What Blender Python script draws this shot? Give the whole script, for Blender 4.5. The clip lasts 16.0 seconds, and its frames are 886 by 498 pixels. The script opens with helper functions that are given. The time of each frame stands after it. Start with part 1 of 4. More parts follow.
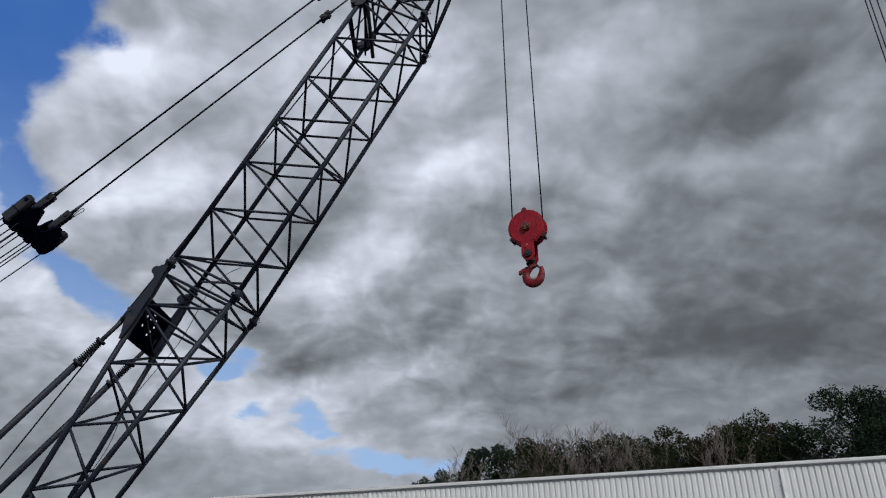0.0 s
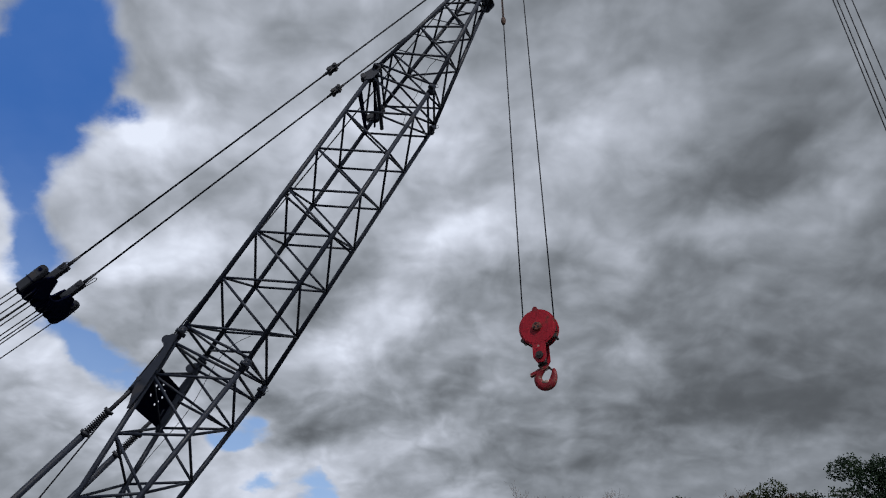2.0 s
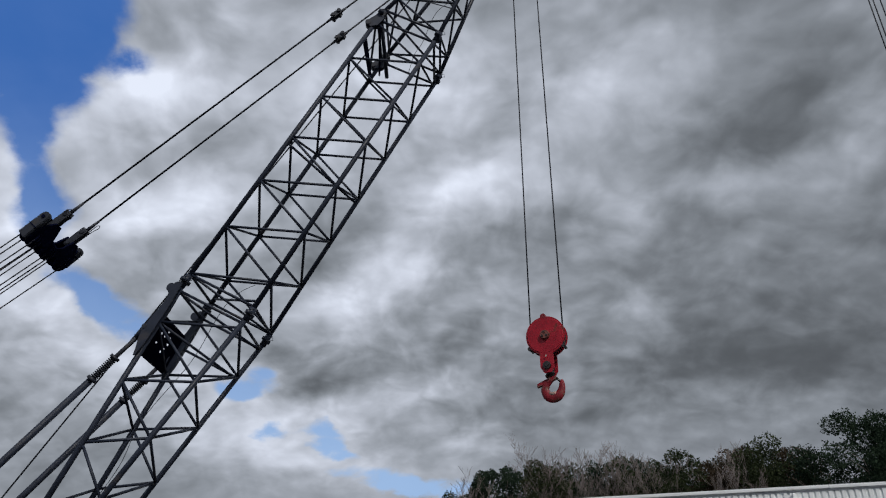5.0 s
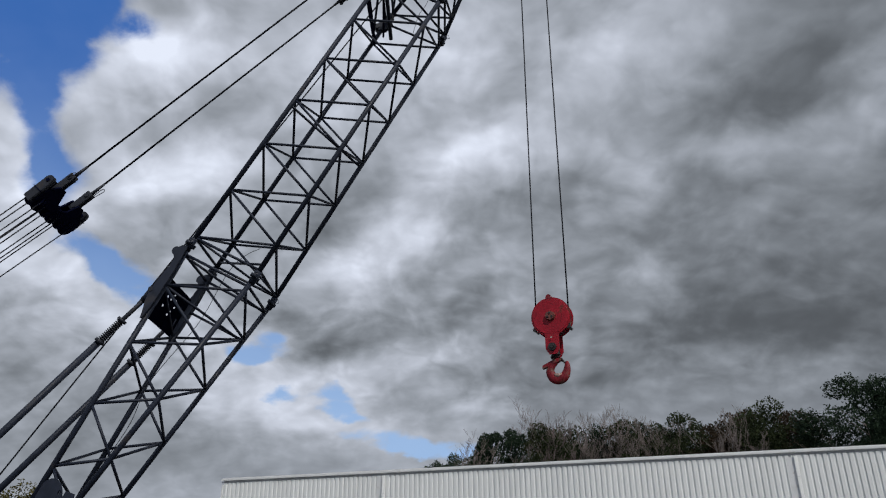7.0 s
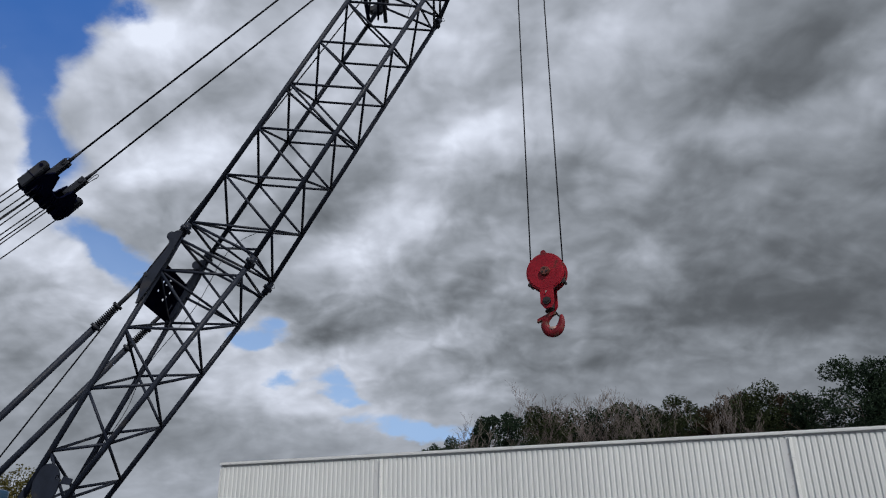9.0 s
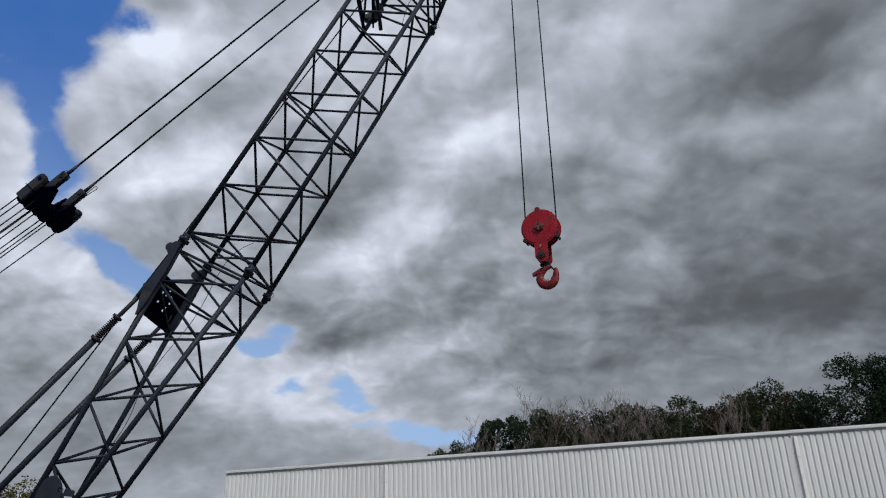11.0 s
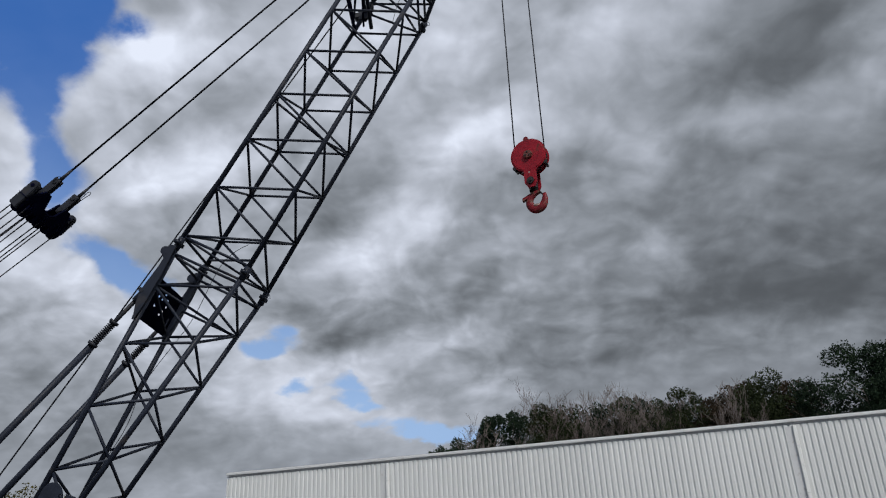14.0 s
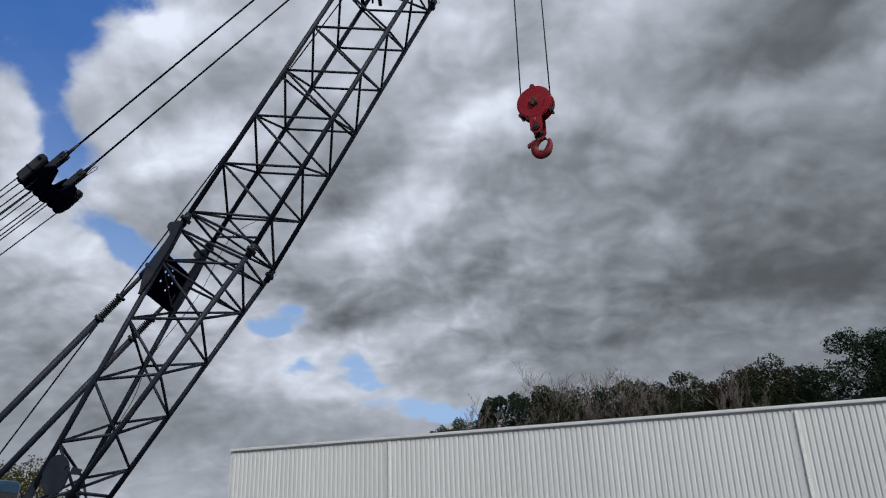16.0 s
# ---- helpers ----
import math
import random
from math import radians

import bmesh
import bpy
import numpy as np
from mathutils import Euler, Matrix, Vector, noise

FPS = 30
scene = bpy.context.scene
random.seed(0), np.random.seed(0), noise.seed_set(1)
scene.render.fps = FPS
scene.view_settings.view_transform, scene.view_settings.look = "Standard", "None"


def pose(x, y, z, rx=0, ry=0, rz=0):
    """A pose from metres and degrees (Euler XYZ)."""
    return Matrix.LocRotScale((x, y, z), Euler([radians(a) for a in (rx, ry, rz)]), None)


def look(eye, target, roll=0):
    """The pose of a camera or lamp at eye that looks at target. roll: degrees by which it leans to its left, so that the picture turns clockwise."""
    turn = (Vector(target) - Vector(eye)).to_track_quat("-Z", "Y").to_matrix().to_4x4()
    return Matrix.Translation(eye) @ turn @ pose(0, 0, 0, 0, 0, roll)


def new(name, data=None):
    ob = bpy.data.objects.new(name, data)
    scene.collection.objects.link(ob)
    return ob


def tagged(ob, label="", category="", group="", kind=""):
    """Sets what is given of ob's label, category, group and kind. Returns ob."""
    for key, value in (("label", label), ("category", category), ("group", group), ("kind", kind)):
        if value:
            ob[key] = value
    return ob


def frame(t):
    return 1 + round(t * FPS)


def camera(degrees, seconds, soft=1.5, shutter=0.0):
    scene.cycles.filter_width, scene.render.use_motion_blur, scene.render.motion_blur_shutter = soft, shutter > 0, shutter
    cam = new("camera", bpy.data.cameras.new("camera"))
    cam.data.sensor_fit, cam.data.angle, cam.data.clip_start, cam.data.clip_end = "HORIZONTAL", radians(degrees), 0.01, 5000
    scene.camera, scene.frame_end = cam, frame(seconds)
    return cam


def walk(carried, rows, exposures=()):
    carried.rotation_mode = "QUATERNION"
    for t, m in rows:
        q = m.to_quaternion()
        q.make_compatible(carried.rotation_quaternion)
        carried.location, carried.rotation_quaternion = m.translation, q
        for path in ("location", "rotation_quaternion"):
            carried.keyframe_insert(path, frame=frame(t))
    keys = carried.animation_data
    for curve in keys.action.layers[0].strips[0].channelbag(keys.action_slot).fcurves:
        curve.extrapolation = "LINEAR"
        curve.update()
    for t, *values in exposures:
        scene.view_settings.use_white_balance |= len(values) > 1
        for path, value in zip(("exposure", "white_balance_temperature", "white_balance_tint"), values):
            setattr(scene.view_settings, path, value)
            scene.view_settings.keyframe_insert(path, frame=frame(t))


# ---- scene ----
cam = camera(62.0, 16.0, soft=1.15)
PATH = [
    (0, pose(0.009, -0.013, 1.621, 114.879, 1.165, 2.565)),
    (0.5, pose(-0.003, -0.038, 1.627, 117.452, 1.352, 2.748)),
    (1, pose(0.003, -0.087, 1.631, 119.068, 1.332, 3.094)),
    (1.5, pose(-0.000, -0.075, 1.622, 119.936, 1.258, 3.283)),
    (2, pose(-0.006, -0.091, 1.610, 120.017, 1.175, 3.198)),
    (2.5, pose(-0.016, -0.075, 1.608, 119.685, 1.033, 2.991)),
    (3, pose(-0.017, -0.071, 1.612, 119.081, 0.890, 2.869)),
    (3.5, pose(-0.047, -0.033, 1.609, 118.470, 0.899, 2.801)),
    (6, pose(-0.079, 0.005, 1.587, 115.063, 0.419, 3.151)),
    (6.5, pose(-0.081, 0.027, 1.580, 114.391, 0.455, 3.287)),
    (7, pose(-0.072, 0.004, 1.577, 113.778, 0.451, 3.326)),
    (7.5, pose(-0.076, 0.015, 1.578, 113.278, 0.503, 3.322)),
    (8, pose(-0.076, 0.011, 1.582, 112.910, 0.558, 3.265)),
    (8.5, pose(-0.072, 0.019, 1.571, 112.689, 0.685, 3.224)),
    (9, pose(-0.061, 0.020, 1.579, 112.572, 0.746, 3.179)),
    (11.5, pose(0.039, -0.027, 1.593, 112.995, 1.984, 4.012)),
    (12, pose(0.052, -0.032, 1.585, 113.066, 2.406, 4.205)),
    (12.5, pose(0.054, -0.023, 1.598, 113.021, 2.684, 4.275)),
    (13, pose(0.041, -0.010, 1.598, 112.953, 2.966, 4.192)),
    (13.5, pose(0.044, -0.028, 1.589, 112.834, 3.018, 4.106)),
    (14, pose(0.034, -0.022, 1.593, 112.683, 2.892, 4.024)),
    (14.5, pose(0.033, -0.026, 1.593, 112.490, 2.685, 3.999)),
    (15, pose(0.015, -0.019, 1.597, 112.223, 2.528, 3.999)),
    (15.5, pose(0.015, -0.018, 1.590, 111.825, 2.209, 4.019)),
    (16, pose(-0.006, 0.010, 1.588, 111.220, 1.966, 4.000)),
]
walk(cam, PATH)

# ---- light ----
SUN_AZ, SUN_EL = 150.0, 42.0      # compass degrees from +y towards +x, and height
world = bpy.data.worlds.new("sky")
scene.world = world
world.use_nodes = True


class Nodes:
    """Short hand for building node trees."""

    def __init__(self, tree):
        self.t = tree
        tree.nodes.clear()

    def n(self, kind, ins=None, operation="", data_type="", interpolation=""):
        node = self.t.nodes.new(kind)
        if operation:
            node.operation = operation
        if data_type:
            node.data_type = data_type
        if interpolation:
            node.interpolation_type = interpolation
        for k, v in (ins or {}).items():
            if isinstance(v, bpy.types.NodeSocket):
                self.t.links.new(v, node.inputs[k])
            else:
                node.inputs[k].default_value = v
        return node

    def math(self, op, a, b=0.0, clamp=False):
        node = self.n("ShaderNodeMath", {0: a, 1: b}, operation=op)
        node.use_clamp = clamp
        return node.outputs[0]

    def vec(self, op, a, b=(0, 0, 0)):
        node = self.n("ShaderNodeVectorMath", {0: a, 1: b}, operation=op)
        return node.outputs["Value"] if op in ("DOT_PRODUCT", "LENGTH", "DISTANCE") else node.outputs["Vector"]

    def ramp(self, fac, lo, hi, a=0.0, b=1.0, kind="SMOOTHSTEP"):
        node = self.n("ShaderNodeMapRange", {"Value": fac, "From Min": lo, "From Max": hi, "To Min": a, "To Max": b}, interpolation=kind)
        return node.outputs["Result"]

    def noise(self, vec, scale, detail=6.0, rough=0.55, out="Fac", dist=0.0):
        return self.n("ShaderNodeTexNoise", {"Vector": vec, "Scale": scale, "Detail": detail, "Roughness": rough, "Distortion": dist}).outputs[out]

    def mix(self, fac, a, b):
        node = self.n("ShaderNodeMix", {0: fac, 6: a, 7: b}, data_type="RGBA")
        return node.outputs[2]


w = Nodes(world.node_tree)
sky = w.n("ShaderNodeTexSky")
sky.sky_type, sky.sun_disc = "NISHITA", False
sky.sun_elevation, sky.sun_rotation = radians(SUN_EL), radians(SUN_AZ)
w_co = w.n("ShaderNodeTexCoord").outputs["Generated"]
cover = w.ramp(w.noise(w_co, 2.2, 7.0), 0.32, 0.5)
blue_bg = w.n("ShaderNodeBackground", {"Color": sky.outputs[0], "Strength": 0.1})
grey = w.mix(w.noise(w_co, 3.7, 7.0), (0.17, 0.19, 0.22, 1), (0.66, 0.72, 0.84, 1))
grey_bg = w.n("ShaderNodeBackground", {"Color": grey, "Strength": 0.9})
both = w.n("ShaderNodeMixShader", {0: cover, 1: blue_bg.outputs[0], 2: grey_bg.outputs[0]})
w.n("ShaderNodeOutputWorld", {0: both.outputs[0]})

sun = new("sun", bpy.data.lights.new("sun", "SUN"))
sun.data.energy, sun.data.angle, sun.data.color = 2.3, radians(6), (1.0, 0.96, 0.9)
sa, se = radians(SUN_AZ), radians(SUN_EL)
sun.matrix_basis = look((0, 0, 30), (-math.sin(sa) * math.cos(se), -math.cos(sa) * math.cos(se), 30 - math.sin(se)))


# ---- materials ----
def material(name, colour, rough=0.6, metal=0.0, vary=0.25, scale=6.0, fine=60.0, bump=0.15, stain=None, stain_amount=0.0, spec=0.5, by_object=0.0, streak=False, stain_scale=3.0):
    """Painted or raw surface with variation at two scales, wear and a fine relief."""
    m = bpy.data.materials.new(name)
    m.use_nodes = True
    k = Nodes(m.node_tree)
    co = k.n("ShaderNodeTexCoord").outputs["Object"]
    if streak:
        co = k.n("ShaderNodeMapping", {"Vector": co, "Scale": (1, 1, 0.12)}).outputs[0]
    big, small = k.noise(co, scale, 4.0), k.noise(co, fine, 3.0)
    tone = k.math("ADD", k.math("MULTIPLY", big, 0.65), k.math("MULTIPLY", small, 0.35))
    c = (*colour, 1)
    dark = tuple(v * (1 - vary) for v in colour) + (1,)
    light = tuple(min(1.0, v * (1 + vary)) for v in colour) + (1,)
    col = k.mix(k.ramp(tone, 0.3, 0.7), dark, light)
    if by_object:
        rnd = k.n("ShaderNodeObjectInfo").outputs["Random"]
        f = k.ramp(rnd, 0, 1, 1 - by_object, 1 + by_object, "LINEAR")
        col = k.vec("SCALE", col)
        k.t.nodes[-1].inputs["Scale"].default_value = 1
        k.t.links.new(f, k.t.nodes[-1].inputs["Scale"])
    if stain:
        s = k.ramp(k.noise(co, stain_scale, 7.0, 0.65, dist=0.4), 0.62 - stain_amount * 0.3, 0.72 - stain_amount * 0.2)
        col = k.mix(s, col, (*stain, 1))
    bsdf = k.n("ShaderNodeBsdfPrincipled", {"Base Color": col, "Metallic": metal, "Specular IOR Level": spec})
    k.t.links.new(k.ramp(big, 0.3, 0.7, max(0.05, rough - 0.1), min(1.0, rough + 0.12)), bsdf.inputs["Roughness"])
    if bump:
        b = k.n("ShaderNodeBump", {"Height": tone, "Strength": bump, "Distance": 0.01})
        k.t.links.new(b.outputs[0], bsdf.inputs["Normal"])
    k.n("ShaderNodeOutputMaterial", {0: bsdf.outputs[0]})
    return m


def leaf_material(name, dark, light):
    m = bpy.data.materials.new(name)
    m.use_nodes = True
    k = Nodes(m.node_tree)
    isl = k.n("ShaderNodeNewGeometry").outputs["Random Per Island"]
    co = k.n("ShaderNodeTexCoord").outputs["Object"]
    f = k.math("ADD", k.math("MULTIPLY", isl, 0.55), k.math("MULTIPLY", k.ramp(k.noise(co, 0.6, 3.0), 0.35, 0.65), 0.45))
    col = k.mix(f, (*dark, 1), (*light, 1))
    bsdf = k.n("ShaderNodeBsdfPrincipled", {"Base Color": col, "Roughness": 0.7, "Specular IOR Level": 0.12})
    tr = k.n("ShaderNodeBsdfTranslucent", {"Color": col})
    mx = k.n("ShaderNodeMixShader", {0: 0.2, 1: bsdf.outputs[0], 2: tr.outputs[0]})
    k.n("ShaderNodeOutputMaterial", {0: mx.outputs[0]})
    return m


M_STEEL = material("boom_paint", (0.011, 0.0155, 0.029), 0.55, vary=0.3, spec=0.3, stain=(0.03, 0.029, 0.034), stain_amount=0.1)
M_DARK = material("dark_plate", (0.003, 0.0042, 0.017), 0.85, vary=0.3, spec=0.02)
M_GREY = material("worn_grey_steel", (0.016, 0.0185, 0.027), 0.55, vary=0.3, spec=0.3, stain=(0.03, 0.028, 0.03), stain_amount=0.2)
M_ROPE = material("wire_rope", (0.007, 0.0085, 0.014), 0.6, 0.2, vary=0.4, scale=40, fine=300, spec=0.25)
M_RUST = material("rusty_socket", (0.06, 0.032, 0.026), 0.8, vary=0.5, scale=20)
M_RED = material("red_paint", (0.27, 0.0045, 0.016), 0.5, vary=0.2, scale=5, fine=40, spec=0.3, stain=(0.12, 0.02, 0.016), stain_amount=0.28, stain_scale=5.0)
M_REDWORN = material("worn_red_hook", (0.16, 0.007, 0.014), 0.55, vary=0.35, scale=9, spec=0.3, stain=(0.13, 0.075, 0.055), stain_amount=0.45, stain_scale=7.0)
M_BRASS = material("greasy_hub", (0.13, 0.035, 0.026), 0.6, 0.0, vary=0.4, scale=30)
M_BARE = material("bare_worn_steel", (0.3, 0.2, 0.17), 0.5, 0.3, vary=0.3, scale=25)
M_GREASE = material("black_grease", (0.016, 0.012, 0.012), 0.45, vary=0.4, scale=20)
M_WHITE = material("white_mark", (0.3, 0.22, 0.2), 0.6)
M_CLAD = material("pale_grey_cladding", (0.68, 0.7, 0.7), 0.42, vary=0.05, scale=0.8, fine=30, bump=0.03, stain=(0.58, 0.6, 0.59), stain_amount=0.3, by_object=0.03, streak=True, stain_scale=1.5)
M_TRIM = material("grey_flashing", (0.62, 0.635, 0.645), 0.4, vary=0.06, scale=2.0, bump=0.03, stain=(0.5, 0.5, 0.49), stain_amount=0.15)
M_PIPE = material("white_pipe", (0.82, 0.83, 0.82), 0.35, vary=0.06, scale=3.0, bump=0.03)
M_ROOF = material("roof_sheet", (0.4, 0.41, 0.42), 0.5, vary=0.1, scale=1.0)
M_BLUE = material("blue_cab_paint", (0.012, 0.065, 0.14), 0.4, vary=0.15, stain=(0.06, 0.1, 0.13), stain_amount=0.15)
M_RUBBER = material("black_rubber", (0.02, 0.02, 0.02), 0.8, vary=0.3)
M_ASPHALT = material("asphalt", (0.05, 0.05, 0.052), 0.9, vary=0.35, scale=0.4, fine=90, bump=0.4, stain=(0.03, 0.03, 0.032), stain_amount=0.3, stain_scale=0.15)
M_BARK = material("bark", (0.1, 0.085, 0.07), 0.9, vary=0.4, scale=6, bump=0.5)
M_PALEBARK = material("pale_twigs", (0.15, 0.125, 0.115), 0.85, vary=0.35, scale=4, bump=0.3)
M_BROWNTWIG = material("brown_twigs", (0.125, 0.098, 0.094), 0.85, vary=0.35, scale=4, bump=0.3)
M_LEAF_DARK = leaf_material("dark_evergreen_leaf", (0.009, 0.019, 0.013), (0.032, 0.054, 0.028))
M_LEAF_GREEN = leaf_material("green_leaf", (0.014, 0.025, 0.012), (0.052, 0.064, 0.027))
M_LEAF_RUST = leaf_material("rusty_leaf", (0.02, 0.018, 0.012), (0.07, 0.048, 0.03))
M_LEAF_YELLOW = leaf_material("yellowing_leaf", (0.022, 0.03, 0.012), (0.13, 0.11, 0.035))

glass = bpy.data.materials.new("dark_cab_glass")
glass.use_nodes = True
glass.node_tree.nodes["Principled BSDF"].inputs["Base Color"].default_value = (0.01, 0.012, 0.015, 1)
glass.node_tree.nodes["Principled BSDF"].inputs["Roughness"].default_value = 0.05

# ---- helpers for things ----
ORIGIN = {}


def thing(name, at, label, category, group="", kind=""):
    """An Empty at the base of a thing, whose parts hang under it."""
    ob = new(name)
    ob.empty_display_size = 0.2
    ob.matrix_basis = Matrix.Translation(at)
    ORIGIN[ob.name] = Vector(at)
    return tagged(ob, label, category, group, kind)


def part(name, bm, mat, parent, label="", smooth=True):
    """Links a bmesh, given in world coordinates, as one mesh under a thing or a part."""
    root = parent
    while root.parent:
        root = root.parent
    o = ORIGIN.get(root.name, Vector())
    if o.length:
        bmesh.ops.translate(bm, verts=bm.verts, vec=-o)
    me = bpy.data.meshes.new(name)
    bm.to_mesh(me)
    bm.free()
    me.materials.append(mat)
    if smooth:
        for p in me.polygons:
            p.use_smooth = len(p.vertices) == 4 and p.area < 0.6 and smooth is True
    ob = new(name, me)
    ob.parent = parent
    return tagged(ob, label)


def frame_of(a, b):
    a, b = Vector(a), Vector(b)
    return Matrix.Translation((a + b) / 2) @ (b - a).to_track_quat("Z", "Y").to_matrix().to_4x4(), (b - a).length


def tube(bm, a, b, r, r2=None, seg=8):
    m, l = frame_of(a, b)
    bmesh.ops.create_cone(bm, cap_ends=True, segments=seg, radius1=r, radius2=r if r2 is None else r2, depth=l, matrix=m)
    return bm


def box(bm, centre, ex, ey, ez, bevel=0.0):
    """A box from its centre and three half-axis vectors."""
    ex, ey, ez = Vector(ex), Vector(ey), Vector(ez)
    m = Matrix((ex * 2, ey * 2, ez * 2)).transposed().to_4x4()
    m.translation = Vector(centre)
    geo = bmesh.ops.create_cube(bm, size=1.0, matrix=m)
    if bevel:
        edges = {e for v in geo["verts"] for e in v.link_edges}
        bmesh.ops.bevel(bm, geom=list(edges), offset=bevel, segments=2, profile=0.6, affect="EDGES")
    return bm


def slab(bm, outline, thick):
    """A plate: a flat outline of points, given thickness along its normal."""
    vs = [bm.verts.new(p) for p in outline]
    f = bm.faces.new(vs)
    f.normal_update()
    off = f.normal * thick
    res = bmesh.ops.extrude_face_region(bm, geom=[f])
    bmesh.ops.translate(bm, verts=[v for v in res["geom"] if isinstance(v, bmesh.types.BMVert)], vec=off)
    bmesh.ops.translate(bm, verts=bm.verts, vec=(0, 0, 0))
    bmesh.ops.recalc_face_normals(bm, faces=bm.faces)
    return bm


def sweep(bm, pts, radii, seg=10):
    """A round bar along a line of points with its own radius at each."""
    pts = [Vector(p) for p in pts]
    rings, up = [], None
    for i, p in enumerate(pts):
        d = (pts[min(i + 1, len(pts) - 1)] - pts[max(i - 1, 0)]).normalized()
        if up is None:
            up = d.orthogonal().normalized()
        up = (up - d * up.dot(d)).normalized()
        side = d.cross(up)
        rings.append([bm.verts.new(p + (up * math.cos(q) + side * math.sin(q)) * radii[i]) for q in (2 * math.pi * j / seg for j in range(seg))])
    for a, b in zip(rings, rings[1:]):
        for j in range(seg):
            bm.faces.new((a[j], a[(j + 1) % seg], b[(j + 1) % seg], b[j]))
    bm.faces.new(rings[0][::-1])
    bm.faces.new(rings[-1])
    return bm


def bez(pts, n):
    """Catmull-Rom through a few points."""
    p = [Vector(q) for q in pts]
    p = [p[0] * 2 - p[1]] + p + [p[-1] * 2 - p[-2]]
    out = []
    for i in range(1, len(p) - 2):
        for j in range(n):
            t = j / n
            out.append(0.5 * ((2 * p[i]) + (p[i + 1] - p[i - 1]) * t + (2 * p[i - 1] - 5 * p[i] + 4 * p[i + 1] - p[i + 2]) * t * t + (3 * p[i] - p[i - 1] - 3 * p[i + 1] + p[i + 2]) * t ** 3))
    return out + [p[-2]]


# ---- sky backdrop: cloud deck on a wide far shell, drifting slowly ----
def cloud_material():
    m = bpy.data.materials.new("cloud_deck")
    m.use_nodes = True
    k = Nodes(m.node_tree)
    d = k.vec("NORMALIZE", k.n("ShaderNodeTexCoord").outputs["Object"])
    # flat map of the northern sky, touching the sphere 24 degrees up
    base = pose(0, 0, 0, 113.78, 0.45, 3.33).to_3x3()
    right, up, ahead = base.col[0], base.col[1], -base.col[2]
    fw = k.math("MAXIMUM", k.vec("DOT_PRODUCT", d, tuple(ahead)), 0.05)
    a = k.math("DIVIDE", k.vec("DOT_PRODUCT", d, tuple(right)), fw)
    b = k.math("DIVIDE", k.vec("DOT_PRODUCT", d, tuple(up)), fw)
    flat = k.n("ShaderNodeCombineXYZ", {0: a, 1: b}).outputs[0]
    # the deck overhead: cells shrink and flatten towards the horizon
    sep = k.n("ShaderNodeSeparateXYZ", {0: d})
    hz = k.math("ADD", k.math("MAXIMUM", sep.outputs[2], 0.0), 0.45)
    deck = k.n("ShaderNodeCombineXYZ", {0: k.math("DIVIDE", sep.outputs[0], hz), 1: k.math("DIVIDE", sep.outputs[1], hz)}).outputs[0]

    def shift(vec, by, amount):
        off = k.vec("SUBTRACT", by, (0.5, 0.5, 0.5))
        off = k.n("ShaderNodeVectorMath", {0: off, "Scale": amount}, operation="SCALE").outputs[0]
        return k.vec("ADD", vec, k.vec("MULTIPLY", off, (1, 0.75, 0)))

    # frayed outlines: a broad and a fine disturbance of the map
    q = shift(flat, k.noise(deck, 3.6, 3.0, 0.5, "Color"), 0.12)
    q = shift(q, k.noise(deck, 12.0, 6.0, 0.55, "Color"), 0.065)
    curl = shift(deck, k.noise(deck, 6.0, 2.0, 0.5, "Color"), 0.09)

    def reach(row):
        x, y, rx, ry, turn, _ = row
        c, n = math.cos(radians(turn)), math.sin(radians(turn))
        rel = k.vec("SUBTRACT", q, (x / 100, y / 100, 0))
        u = k.vec("DOT_PRODUCT", rel, (48 * c / rx, 48 * n / rx, 0))
        v = k.vec("DOT_PRODUCT", rel, (-48 * n / ry, 48 * c / ry, 0))
        return k.math("SQRT", k.math("ADD", k.math("MULTIPLY", u, u), k.math("MULTIPLY", v, v)))

    def lay(banks, total):
        """Adds cloud masses: where, how wide and tall, turn, and how much lighter or darker each one is."""
        for row in banks:
            total = k.math("ADD", total, k.ramp(reach(row), 1.0, 0.0, 0.0, row[5], "SMOOTHERSTEP"))
        return total

    # columns: right and up (hundredths of the map), half width, half height, turn in degrees, lightness added
    # broken heaps in the west
    heaps = [(-37.1, 27.3, 6.1, 4.2, 0, 0.251), (-44.8, 24.6, 8.4, 6.1, 20, 0.047), (-50.9, 19.6, 8.4, 4.6, 25, 0.061), (-42.5, 16.2, 10.0, 6.1, 0, 0.034),
             (-33.3, 11.6, 8.4, 3.1, -5, 0.215), (-27.9, 23.8, 10.0, 6.9, 0, 0.028), (-23.3, 30.7, 11.5, 6.9, 0, 0.061), (-58.9, 15.0, 4.6, 6.9, 0, 0.183),
             (-59.3, 6.2, 6.9, 6.1, 0, 0.102), (-41.7, 5.4, 9.2, 5.4, 0, 0.047), (-28.7, 16.2, 8.4, 4.6, 0, -0.009), (-37.1, 0.1, 9.2, 4.6, -20, -0.037),
             (-26.4, 5.4, 7.7, 5.4, 0, -0.019), (-34.8, 21.5, 6.1, 4.6, 0, -0.028), (-47.8, 10.8, 6.9, 4.6, 0, 0.076)]
